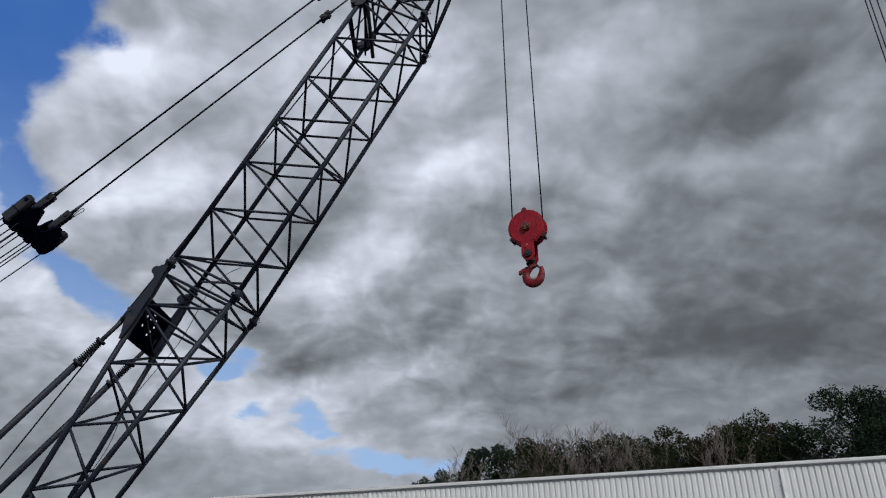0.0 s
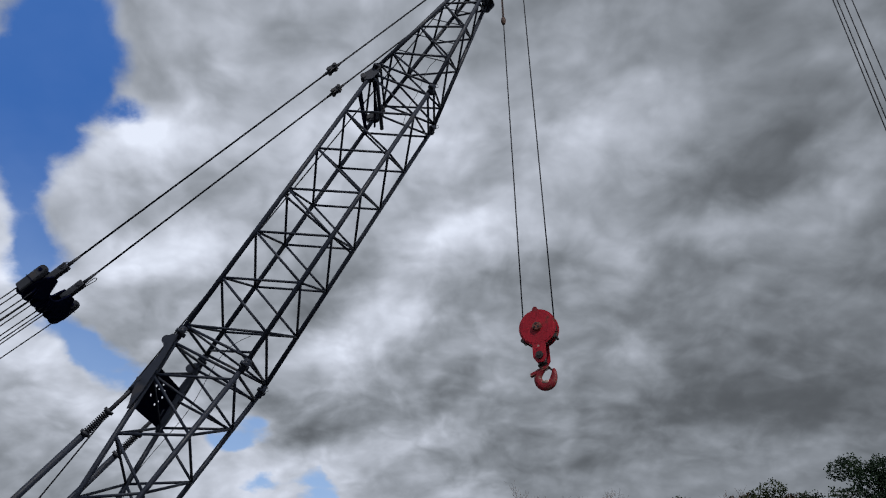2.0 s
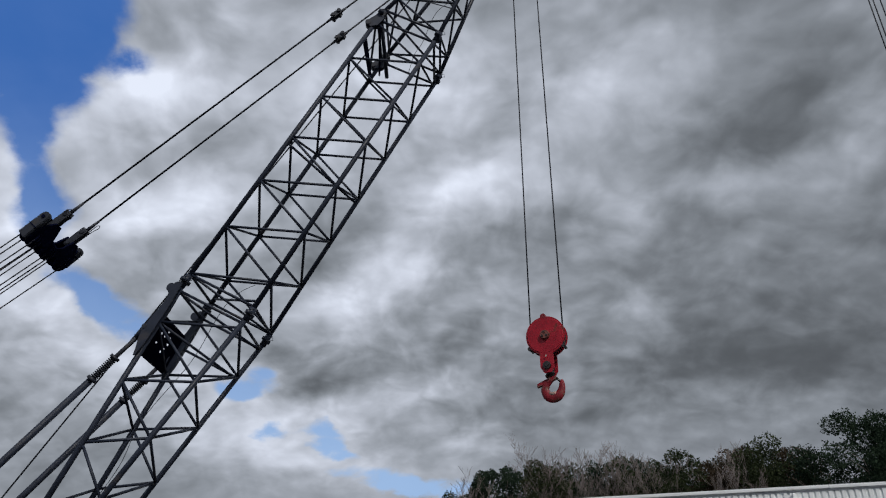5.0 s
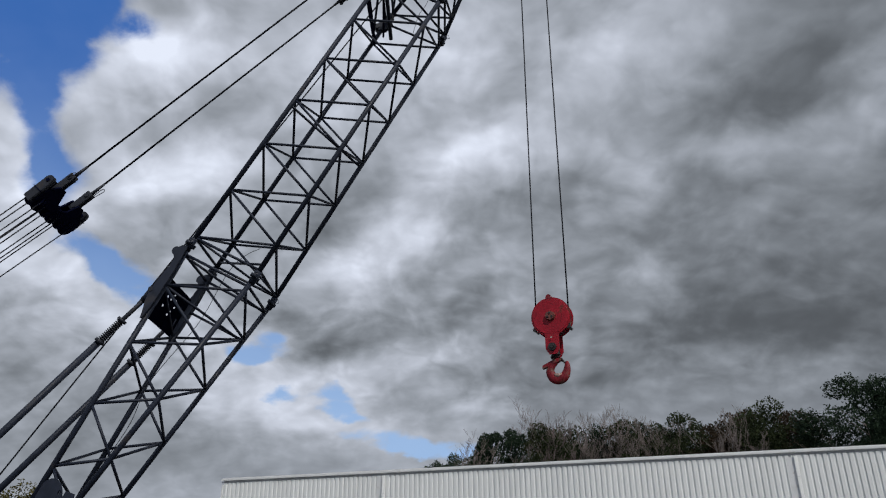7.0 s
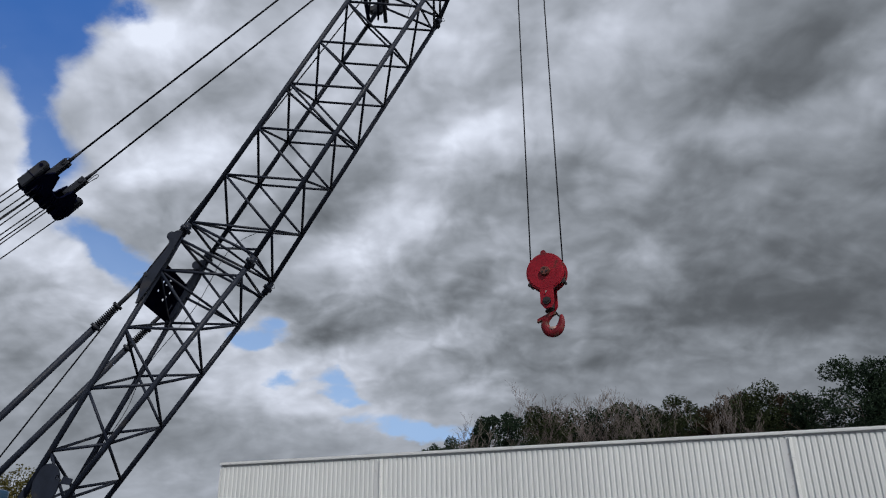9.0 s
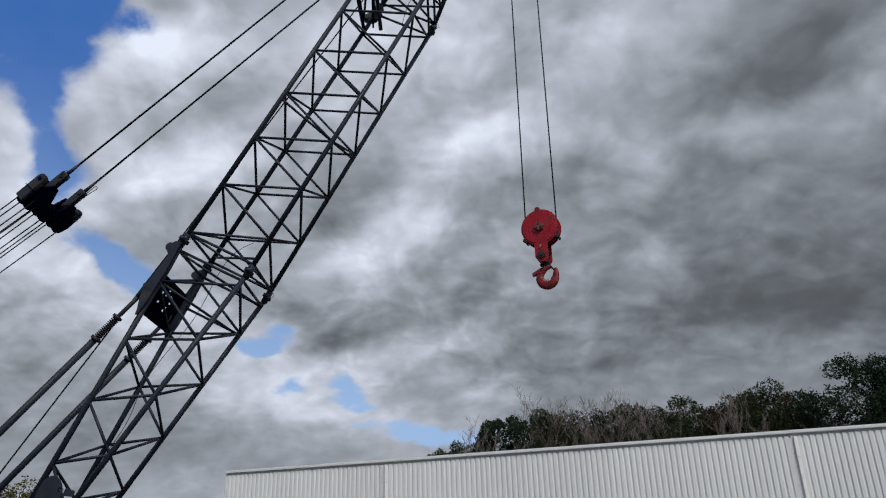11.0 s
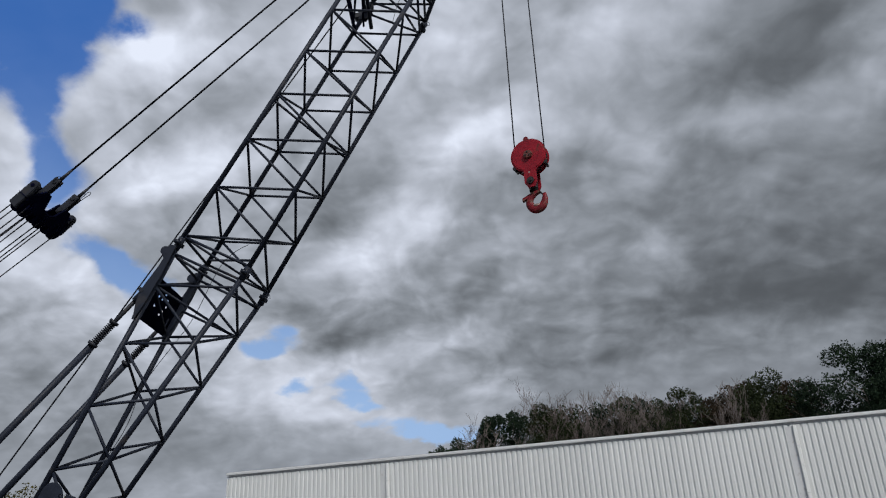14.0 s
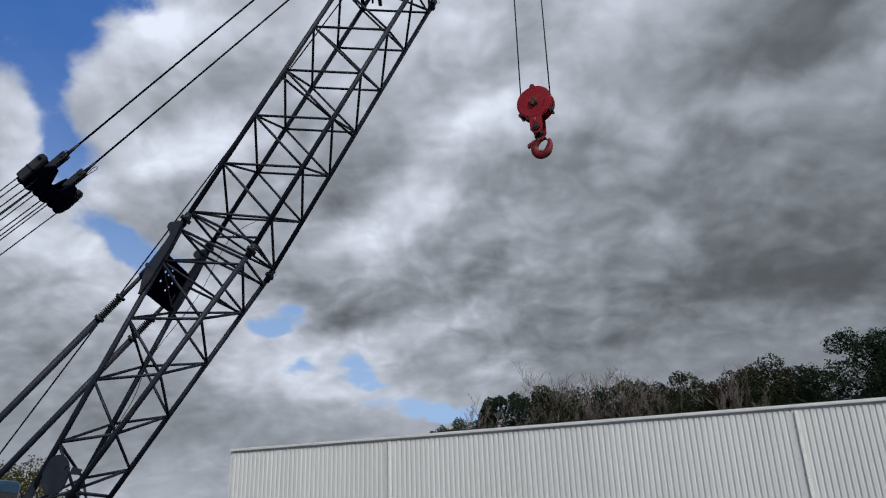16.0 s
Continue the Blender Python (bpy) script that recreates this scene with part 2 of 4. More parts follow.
    # thin high veil
    veil = [(-14.1, 26.1, 12.3, 8.4, 0, 0.055), (-1.8, 29.2, 11.5, 8.4, 0, 0.028), (1.2, 25.4, 5.4, 3.4, 0, 0.124), (8.9, 28.4, 10.0, 8.4, 0, 0.03),
            (17.3, 29.2, 9.2, 6.9, 0, 0.052), (28.1, 29.2, 8.4, 6.9, 0, 0.166), (16.6, 20.8, 10.0, 6.1, 0, 0.021), (5.1, 13.1, 7.7, 3.8, 5, 0.19),
            (-1.8, 18.5, 8.4, 6.1, 0, 0.06), (-14.1, 5.4, 6.9, 4.2, 30, -0.084), (-20.2, 12.3, 8.4, 5.4, 0, -0.017), (-6.4, 1.2, 6.9, 4.6, 20, 0.178),
            (11.2, 5.1, 10.7, 4.6, -8, -0.04), (17.3, 13.9, 8.4, 4.6, 0, 0.065), (-17.2, -1.5, 8.4, 5.4, 0, 0.03)]
    # thick bank in the east
    thick = [(41.8, 21.9, 13.8, 5.0, 12, -0.058), (33.8, 23.8, 6.9, 4.6, 0, -0.05), (52.6, 30.3, 10.0, 6.1, 25, -0.055), (38.8, 31.5, 8.4, 5.4, 0, 0.038),
             (45.7, 39.2, 12.3, 6.9, 0, 0.016), (40.3, 15.2, 6.9, 2.1, 12, 0.084), (50.3, 16.0, 8.4, 2.7, 8, 0.067), (58.3, 23.1, 6.1, 4.6, 20, 0.137),
             (24.8, 9.9, 5.4, 3.4, 0, 0.104), (37.2, 7.4, 8.4, 3.8, 0, -0.054), (51.0, 11.2, 9.2, 3.1, -5, 0.04), (28.8, 17.3, 7.7, 3.8, 0, 0.068),
             (47.2, 4.7, 10.7, 3.4, 0, 0.051), (58.3, 5.4, 8.4, 4.6, 0, -0.02), (20.4, 3.1, 6.9, 3.8, -15, -0.016)]
    # low cumulus heads
    heads = [(-53.2, -3.0, 11.5, 3.8, -15, 0.193), (-45.5, -8.0, 8.4, 3.8, -20, -0.011), (-52.4, -10.7, 11.5, 4.6, 0, 0.027), (-53.2, -18.3, 13.8, 4.6, 0, -0.051),
             (-55.5, -26.7, 15.3, 6.1, 0, -0.086), (-41.7, -29.0, 12.3, 5.4, 0, -0.053), (-37.1, -15.3, 8.4, 4.6, 0, 0.02), (-27.1, -16.4, 7.7, 3.4, 0, 0.145),
             (-20.2, -21.5, 8.4, 3.4, 0, 0.152), (-13.3, -24.8, 7.7, 2.5, -5, 0.077), (-27.9, -24.4, 9.2, 3.8, 0, 0.003), (-23.3, -29.0, 12.3, 3.8, 0, -0.06),
             (-11.0, -16.4, 6.9, 2.7, 0, 0.07), (-34.8, -10.3, 8.4, 3.8, 0, 0.089)]
    # rolls of the grey deck
    rolls = [(-14.9, -11.6, 9.2, 2.5, -6, -0.19), (-7.2, -6.1, 8.4, 3.4, 10, 0.034), (1.2, -6.4, 8.4, 3.4, 5, -0.056), (-5.3, -13.7, 7.7, 2.0, -12, 0.088),
             (3.5, -12.2, 8.4, 2.7, -5, -0.061), (16.6, -1.5, 8.4, 4.6, 0, 0.044), (27.3, -2.6, 5.4, 1.7, -25, 0.098), (31.9, -7.6, 11.5, 4.6, -4, -0.08),
             (41.8, -11.4, 15.3, 3.4, -5, -0.073), (54.1, -7.6, 11.5, 5.4, 0, -0.089), (54.9, -0.7, 10.7, 3.8, 0, -0.014), (41.8, 0.1, 11.5, 3.8, 0, -0.06),
             (42.6, -16.4, 13.8, 2.1, 6, 0.053), (18.1, -12.2, 9.2, 3.8, -4, -0.026)]
    # streaks near the horizon
    streaks = [(4.3, -21.0, 6.1, 1.2, -8, 0.115), (1.2, -18.7, 9.2, 2.3, -8, -0.02), (13.5, -19.8, 9.2, 3.1, 0, -0.042), (12.0, -16.4, 9.2, 1.9, -5, -0.05),
               (28.1, -18.3, 10.7, 3.1, 0, -0.066), (54.1, -19.1, 9.2, 2.3, 0, 0.008), (-0.3, -24.4, 8.4, 1.9, 0, 0.085), (-4.9, -19.1, 6.9, 1.9, -10, 0.01),
               (35.7, -21.4, 13.8, 3.1, 0, 0.014), (-6.4, -22.9, 5.4, 2.3, 0, -0.035), (7.4, -24.4, 9.2, 2.3, 0, -0.06)]
    # openings to the blue; last column: how clear
    openings = [(-58.6, 29.2, 8.0, 6.3, -10, 1.0), (-51.7, 38.4, 7.7, 9.0, 0, 1.1), (-40.5, 30.3, 3.6, 1.8, 10, 0.75), (-55.3, 15.4, 2.7, 6.3, 0, 0.56),
                (-51.7, 10.8, 3.6, 3.6, 0, 0.4), (-48.6, 1.2, 4.2, 2.4, -30, 0.8), (-42.5, -3.9, 3.9, 2.3, -20, 1.0), (-26.0, -13.1, 3.1, 1.5, 10, 0.8),
                (-22.4, -18.7, 2.5, 0.9, 0, 0.7), (-14.9, -19.2, 2.4, 1.1, -20, 0.55), (-12.4, -22.0, 2.4, 0.8, -20, 0.55), (-3.0, -26.0, 6.6, 1.2, -4, 0.85),
                (3.5, 28.4, 3.0, 3.0, 0, 0.2)]
    tone = k.ramp(a, -0.1, 0.5, 0.67, 0.52, "LINEAR")
    for banks in (heaps, veil, thick, heads, rolls, streaks):
        tone = lay(banks, tone)

    # round heads parted by creases, lit from above, with soft wisps between
    def billow(scale, amp):
        n = k.math("MULTIPLY", k.math("SUBTRACT", k.noise(curl, scale, 3.0, 0.5), 0.5), 4.0)
        return k.math("MULTIPLY", k.math("SUBTRACT", k.math("SQRT", k.math("ADD", k.math("MULTIPLY", n, n), 0.03)), 0.45), amp)

    def relief(scale, amp, detail):
        one = k.noise(curl, scale, detail, 0.45)
        two = k.noise(k.vec("ADD", curl, (-0.2 / scale, -0.25 / scale, 0.0)), scale, detail, 0.45)
        return k.math("MULTIPLY", k.math("SUBTRACT", one, two), amp)

    fb = k.math("SUBTRACT", k.noise(curl, 7.0, 9.0, 0.6), 0.5)
    lumps = k.math("ADD", k.math("ADD", billow(6.5, 0.12), billow(15.0, 0.09)), k.math("ADD", relief(7.0, 0.24, 3.0), relief(18.0, 0.16, 3.0)))
    puff = k.math("ADD", lumps, k.math("MULTIPLY", fb, 0.27))
    # smoother in the thick bank and in the haze low down
    calm = k.math("MULTIPLY", k.ramp(a, 0.0, 0.45, 1.0, 0.75), k.ramp(b, -0.3, -0.12, 0.45, 1.0))
    tone = k.math("ADD", tone, k.math("MULTIPLY", calm, puff))
    tone = k.math("MINIMUM", k.n("ShaderNodeMath", {0: tone, 1: 0.35, 2: 0.12}, operation="SMOOTH_MAX").outputs[0], 0.93)
    lin = k.math("POWER", tone, 2.2)
    tint = k.mix(k.ramp(tone, 0.4, 0.85), (0.9, 0.995, 1.12, 1), (0.925, 0.99, 1.14, 1))
    cloud = k.n("ShaderNodeVectorMath", {0: tint, "Scale": lin}, operation="SCALE").outputs[0]
    gap = None
    for row in openings:
        g = k.ramp(reach(row), 1.0, 0.0, 0.0, row[5], "SMOOTHSTEP")
        gap = g if gap is None else k.math("ADD", gap, g)
    frayed = k.math("SUBTRACT", k.noise(curl, 10.0, 8.0, 0.58), 0.5)
    torn = k.math("SUBTRACT", k.noise(curl, 4.5, 3.0, 0.5), 0.5)
    gap = k.math("MULTIPLY", gap, k.math("SUBTRACT", 1.0, k.math("ADD", k.math("MULTIPLY", frayed, 2.6), k.math("MULTIPLY", torn, 1.8))))
    gap = k.ramp(gap, 0.16, 0.66, 0.0, 0.95)
    blue = k.mix(k.ramp(sep.outputs[2], 0.1, 0.6), (0.33, 0.5, 0.78, 1), (0.035, 0.135, 0.44, 1))
    col = k.mix(gap, cloud, blue)
    em = k.n("ShaderNodeEmission", {"Color": col, "Strength": 1.0})
    k.n("ShaderNodeOutputMaterial", {0: em.outputs[0]})
    return m


def make_backdrop():
    bm = bmesh.new()
    r, grid = 2500.0, []
    for i in range(25):
        el = radians(-1.5 + 74 * i / 24)
        grid.append([bm.verts.new((r * math.sin(az) * math.cos(el), r * math.cos(az) * math.cos(el), r * math.sin(el))) for az in (radians(-63 + 126 * j / 40) for j in range(41))])
    for g, h in zip(grid, grid[1:]):
        for j in range(40):
            bm.faces.new((g[j], h[j], h[j + 1], g[j + 1]))
    me = bpy.data.meshes.new("backdrop")
    bm.to_mesh(me)
    bm.free()
    for p in me.polygons:
        p.use_smooth = True
    me.materials.append(cloud_material())
    return tagged(new("backdrop", me), "broken grey cloud deck with small blue gaps", "sky", kind="structure")


backdrop = make_backdrop()

# ---- ground ----
bm = bmesh.new()
bmesh.ops.create_grid(bm, x_segments=40, y_segments=40, size=2400)
me = bpy.data.meshes.new("ground")
bm.to_mesh(me)
bm.free()
me.materials.append(M_ASPHALT)
ground = tagged(new("ground", me), "dark worn asphalt yard around the crane", "ground", kind="structure")

# ---- shed with ribbed metal walls ----
WALL_L, WALL_DIR = Vector((-14.07, 40.16, 0)), Vector((0.96745, -0.25306, 0))
WALL_IN = Vector((0.25306, 0.96745, 0))       # into the shed
WALL_LEN, WALL_TOP, DEPTH = 47.0, 6.05, 18.0


def shed_point(s, inn, z):
    return WALL_L + WALL_DIR * s + WALL_IN * inn + Vector((0, 0, z))


def sheet_mesh(height):
    """One cladding sheet, 1 m wide with four broad ribs parted by narrow valleys; local x along the wall, y outwards negative."""
    prof = []
    for i in range(4):
        x = i * 0.25
        prof += [(x, 0.0), (x + 0.04, 0.0), (x + 0.06, -0.042), (x + 0.072, -0.048), (x + 0.2, -0.048), (x + 0.212, -0.042), (x + 0.232, 0.0)]
    prof.append((1.0, 0.0))
    bm = bmesh.new()
    lo = [bm.verts.new((x, y, 0)) for x, y in prof]
    hi = [bm.verts.new((x, y, height)) for x, y in prof]
    for i in range(len(prof) - 1):
        bm.faces.new((lo[i], lo[i + 1], hi[i + 1], hi[i]))
    me = bpy.data.meshes.new("cladding_sheet")
    bm.to_mesh(me)
    bm.free()
    me.materials.append(M_CLAD)
    return me


def build_shed():
    shed = thing("metal_shed", WALL_L, "long pale grey ribbed metal shed with white downpipes", "building", kind="structure")
    # inner walls and roof
    up = Vector((0, 0, 1))
    bm = bmesh.new()
    for s0, s1, i0, i1 in ((0.0, WALL_LEN, 0.06, 0.2), (0.0, WALL_LEN, DEPTH - 0.2, DEPTH), (0.06, 0.2, 0.2, DEPTH - 0.2), (WALL_LEN - 0.2, WALL_LEN, 0.2, DEPTH - 0.2)):
        box(bm, shed_point((s0 + s1) / 2, (i0 + i1) / 2, WALL_TOP / 2), WALL_DIR * (s1 - s0) / 2, WALL_IN * (i1 - i0) / 2, up * WALL_TOP / 2)
    wall = part("wall", bm, M_DARK, shed, smooth=False)
    bm = bmesh.new()
    for i0, i1, z0, z1 in ((-0.05, DEPTH / 2, 6.08, 6.5), (DEPTH / 2, DEPTH + 0.05, 6.5, 6.08)):
        slab(bm, [shed_point(-0.05, i0, z0), shed_point(WALL_LEN + 0.05, i0, z0), shed_point(WALL_LEN + 0.05, i1, z1), shed_point(-0.05, i1, z1)], 0.06)
    part("roof", bm, M_ROOF, shed, "low grey sheet roof", smooth=False)
    # fascia lengths along the eave
    n = 8
    for i in range(n):
        s0, s1 = WALL_LEN * i / n - (0.06 if i == 0 else 0), WALL_LEN * (i + 1) / n
        bm = bmesh.new()
        box(bm, shed_point((s0 + s1) / 2 + 0.002, -0.085, 6.238), WALL_DIR * ((s1 - s0) / 2 - 0.0015), WALL_IN * 0.06, up * 0.067, 0.025)
        part("fascia", bm, M_TRIM, shed, smooth=False)
        bm = bmesh.new()
        box(bm, shed_point((s0 + s1) / 2 + 0.002, 0.02, 6.325), WALL_DIR * ((s1 - s0) / 2 - 0.0015), WALL_IN * 0.03, up * 0.012, 0.004)
        part("eave_flashing", bm, M_ROOF, shed, "thin darker edge flashing", smooth=False)
    # downpipes on flat cover strips
    for s in (9.15, 27.95, 46.5):
        bm = bmesh.new()
        box(bm, shed_point(s - 0.16, -0.045, 3.0), WALL_DIR * 0.15, WALL_IN * 0.006, up * 3.0)
        part("cover_strip", bm, M_TRIM, shed, "flat grey cover strip", smooth=False)
        bm = bmesh.new()
        box(bm, shed_point(s + 0.06, -0.1, 3.0), WALL_DIR * 0.07, WALL_IN * 0.05, up * 3.05, 0.025)
        pipe = part("downpipe", bm, M_PIPE, shed, "white square downpipe", smooth=False)
        for z in (1.2, 3.3, 5.2):
            bm = bmesh.new()
            box(bm, shed_point(s + 0.02, -0.1, z), WALL_DIR * 0.09, WALL_IN * 0.054, up * 0.012)
            part("bracket", bm, M_TRIM, pipe, smooth=False)
    # corner flashing
    bm = bmesh.new()
    box(bm, shed_point(-0.01, -0.01, 3.0), WALL_DIR * 0.035, WALL_IN * 0.05, up * 3.0)
    part("corner_flashing", bm, M_CLAD, shed, smooth=False)
    # ribbed sheets, front then the end wall
    me = sheet_mesh(6.2)
    turn = math.degrees(math.atan2(WALL_DIR.y, WALL_DIR.x))
    for i in range(int(WALL_LEN)):
        ob = new("cladding_sheet", me)
        ob.parent = shed
        ob.matrix_basis = Matrix.Translation(WALL_DIR * (i + 0.03)) @ pose(0, 0, 0, 0, 0, turn)
    for i in range(int(DEPTH)):
        ob = new("cladding_sheet", me)
        ob.parent = shed
        ob.matrix_basis = Matrix.Translation(WALL_IN * (i + 1.1)) @ pose(0, 0, 0, 0, 0, turn - 90)
    return shed


shed = build_shed()

# ---- lattice boom crane ----
BP, BU = Vector((-2.478, 9.542, 9.22)), Vector((-0.46734, -0.02693, -0.88366))
BV, BN = Vector((-0.05752, 0.99834, 0.0)), Vector((0.88220, 0.05083, -0.46812))
BW = 1.1


def at(s, d, o):
    """A point of the boom: s down along it, d from its upper face, o across it."""
    return BP + BU * s + BN * d + BV * o


def chord_at(c, s):
    """The centre line of chord a, b (upper) or c, d (lower) at s."""
    top, bot, inset = 0.0, BW, 0.0
    if s > 4.0:
        top, bot = 0.08 * (s - 4.0), BW - 0.09 * (s - 3.8)
    if s < -2.0:
        top, bot, inset = 0.1 * (-2 - s), BW - 0.12 * (-2 - s), 0.1 * (-2 - s)
    return at(s, top if c in "ab" else bot, inset if c in "ac" else BW - inset)


FOOT = at(8.6, 0.55, 0.55)
crane = thing("lattice_crane", (FOOT.x - 2.4, FOOT.y, 0), "dark grey lattice boom crawler crane with blue cab", "crane")
CR, LR = 0.038, 0.0202


def bar(parent, a, b, r=LR, name="lacing_bar", mat=None, seg=8):
    return part(name, tube(bmesh.new(), a, b, r, seg=seg), mat or M_STEEL, parent)


def boom_section(name, ends, ad, bc, label):
    """Four chords as one welded frame, with zigzag lacing on all four faces."""
    for c in "abcd":
        part(name, tube(bmesh.new(), chord_at(c, ends[0]), chord_at(c, ends[1]), CR, seg=12), M_STEEL, crane, label)
    sec = crane
    for one, two in (("a", "c"), ("a", "b"), ("d", "b"), ("d", "c")):
        for s in ad:
            for t in bc:
                if abs(s - t) < 0.6:
                    bar(sec, chord_at(one, s), chord_at(two, t))
    return sec


def end_frame(sec, s, cross=False):
    for one, two in (("a", "c"), ("b", "d"), ("a", "b"), ("c", "d")):
        bar(sec, chord_at(one, s), chord_at(two, s), LR * 1.05)
    if cross:
        bar(sec, chord_at("a", s), chord_at("d", s))


insert = boom_section("insert_chord", (-1.96, 3.7), [-1.808, -0.904, 0, 0.904, 1.808, 2.712, 3.58], [-1.356, -0.452, 0.452, 1.356, 2.26, 3.164], "chord tube of the middle boom section")
end_frame(insert, 3.6)
end_frame(insert, -1.86)
bar(insert, chord_at("a", 1.03), chord_at("d", 0.99))
base = boom_section("foot_chord", (3.74, 8.3), [4.4, 5.3, 6.2, 7.06, 7.9], [3.95, 4.87, 5.75, 6.65, 7.45], "converging chord tube of the boom foot")
end_frame(base, 3.88)
bar(base, chord_at("a", 4.4), chord_at("d", 4.44))
bar(base, chord_at("a", 3.9), chord_at("d", 3.9))
bar(base, chord_at("b", 4.42), chord_at("d", 4.42))
bar(base, chord_at("b", 3.52), chord_at("c", 3.5), LR * 0.95, "cross_strut")
bar(insert, chord_at("a", 3.6), chord_at("d", 3.6), LR * 0.9)
head = boom_section("head_chord", (-5.15, -2.02), [-2.5, -3.4, -4.24, -5.0], [-2.08, -2.91, -3.82, -4.62], "converging chord tube of the boom head")
end_frame(head, -2.12, True)
end_frame(head, -5.1)
for s in (-2.62, -3.15, -3.7, -4.1):
    bar(head, chord_at("a", s), chord_at("c", s - 0.14), 0.009, "ladder_rung")

# pinned joints between the sections, with spring clips
for sec, s in ((base, 3.72), (insert, -1.99)):
    for c in "abcd":
        p = chord_at(c, s)
        bm = bmesh.new()
        tube(bm, p - BU * 0.1, p + BU * 0.1, 0.05, seg=12)
        tube(bm, p - BV * 0.085, p + BV * 0.085, 0.036, seg=12)
        for e in (-0.07, 0.07):
            tube(bm, p + BV * e - BU * 0.025, p + BV * e + BU * 0.025, 0.05, seg=10)
        pin = part("joint_pin", bm, M_STEEL, sec, "worn steel joint pin")
        q = p + BV * -0.1
        loop = [q, q + BN * 0.07 + BU * 0.02, q + BN * 0.13 - BU * 0.03, q + BN * 0.09 - BU * 0.08, q - BU * 0.03]
        sub = bmesh.new()
        sweep(sub, loop, [0.005] * 5, 6)
        part("spring_clip", sub, M_GREY, sec)

# backstop brackets: long side plates with an eye, on both upper chords
def disc(bm, p, r, half, axis=BV, seg=20):
    return tube(bm, p - axis * half, p + axis * half, r, seg=seg)


def bracket_outline():
    """Long cheek of the backstop bracket: rounded eye at the top, waist, tail tapering onto the chord."""
    eye = [(3.91 + 0.065 * math.sin(q), -0.085 - 0.055 * math.cos(q)) for q in (radians(-95 + 19 * i) for i in range(11))]
    return [(3.78, 0.03), (3.8, -0.05)] + eye + [(4.03, -0.03), (4.16, -0.03), (4.42, -0.05), (4.58, -0.055), (4.74, -0.015), (4.88, 0.045), (4.96, 0.065), (4.94, 0.09), (4.7, 0.1), (4.2, 0.075)]


for o in (0.0, BW):
    bm = bmesh.new()
    side = -0.03 if o == 0 else 0.0
    slab(bm, [at(s, d, o + side - 0.03) for s, d in bracket_outline()], 0.03)
    slab(bm, [at(s, d, o + side + 0.06) for s, d in bracket_outline()], 0.03)
    br = part("backstop_bracket", bm, M_STEEL, base, "dark side plates with an eye", smooth=False)
    bm = bmesh.new()
    ring = [at(3.91 + 0.04 * math.sin(q), -0.085 - 0.04 * math.cos(q), o) for q in (2 * math.pi * i / 16 for i in range(17))]
    sweep(bm, ring, [0.018] * 17, 8)
    part("eye", bm, M_GREY, base, "round lifting eye")
    part("pin", disc(bmesh.new(), at(4.55, -0.05, o), 0.034, 0.1), M_GREY, base)
    # telescopic backstop with its spring
    a, b = (4.52, -0.04), (9.6, -1.19)
    k = (b[1] - a[1]) / (b[0] - a[0])
    line = lambda s: at(s, a[1] + k * (s - a[0]), o)
    stop = part("backstop", tube(bmesh.new(), line(5.45), line(9.6), 0.046, seg=14), M_STEEL, crane, "telescopic boom backstop tube")
    part("rod", tube(bmesh.new(), line(4.5), line(5.5), 0.03, seg=12), M_GREY, stop)
    part("fork", tube(bmesh.new(), line(4.48), line(4.72), 0.05, seg=12), M_STEEL, stop)
    spring = bmesh.new()
    ax = (line(5.5) - line(5.1)).normalized()
    e1 = ax.orthogonal().normalized()
    e2 = ax.cross(e1)
    turns, n = 13, 13 * 12
    sweep(spring, [line(5.1) + ax * (0.37 * i / n) + (e1 * math.cos(2 * math.pi * turns * i / n) + e2 * math.sin(2 * math.pi * turns * i / n)) * 0.047 for i in range(n + 1)], [0.0095] * (n + 1), 6)
    part("spring", spring, M_GREY, stop, "coil spring")
    for s in (5.09, 5.47):
        part("collar", tube(bmesh.new(), line(s - 0.015), line(s + 0.025), 0.07, seg=14), M_GREY, stop)

# deflector plate between the upper chords, with bolt holes shown as pale slots
def plate_with_holes(corners, thick, holes):
    """A plate built from a grid of cells; the cells named in holes stay open."""
    bm = bmesh.new()
    n = 22
    c00, c10, c11, c01 = [Vector(c) for c in corners]
    p = lambda u, v: (c00 * (1 - u) + c10 * u) * (1 - v) + (c01 * (1 - u) + c11 * u) * v
    g = [[bm.verts.new(p(i / n, j / n)) for j in range(n + 1)] for i in range(n + 1)]
    for i in range(n):
        for j in range(n):
            if (i, j) not in holes:
                bm.faces.new((g[i][j], g[i + 1][j], g[i + 1][j + 1], g[i][j + 1]))
    bmesh.ops.solidify(bm, geom=bm.faces[:], thickness=thick)
    return bm


bm = plate_with_holes([at(4.26, 0.03, 0.03), at(4.26, 0.03, 0.97), at(4.9, 0.08, 0.97), at(4.9, 0.08, 0.03)], 0.02,
                      {(9, 4), (8, 7), (5, 7), (5, 12), (12, 6), (13, 9), (12, 12), (11, 14), (19, 13), (19, 14), (19, 15), (19, 16), (19, 17)})
part("deflector_plate", bm, M_DARK, base, "black plate with bolt holes", smooth=False)

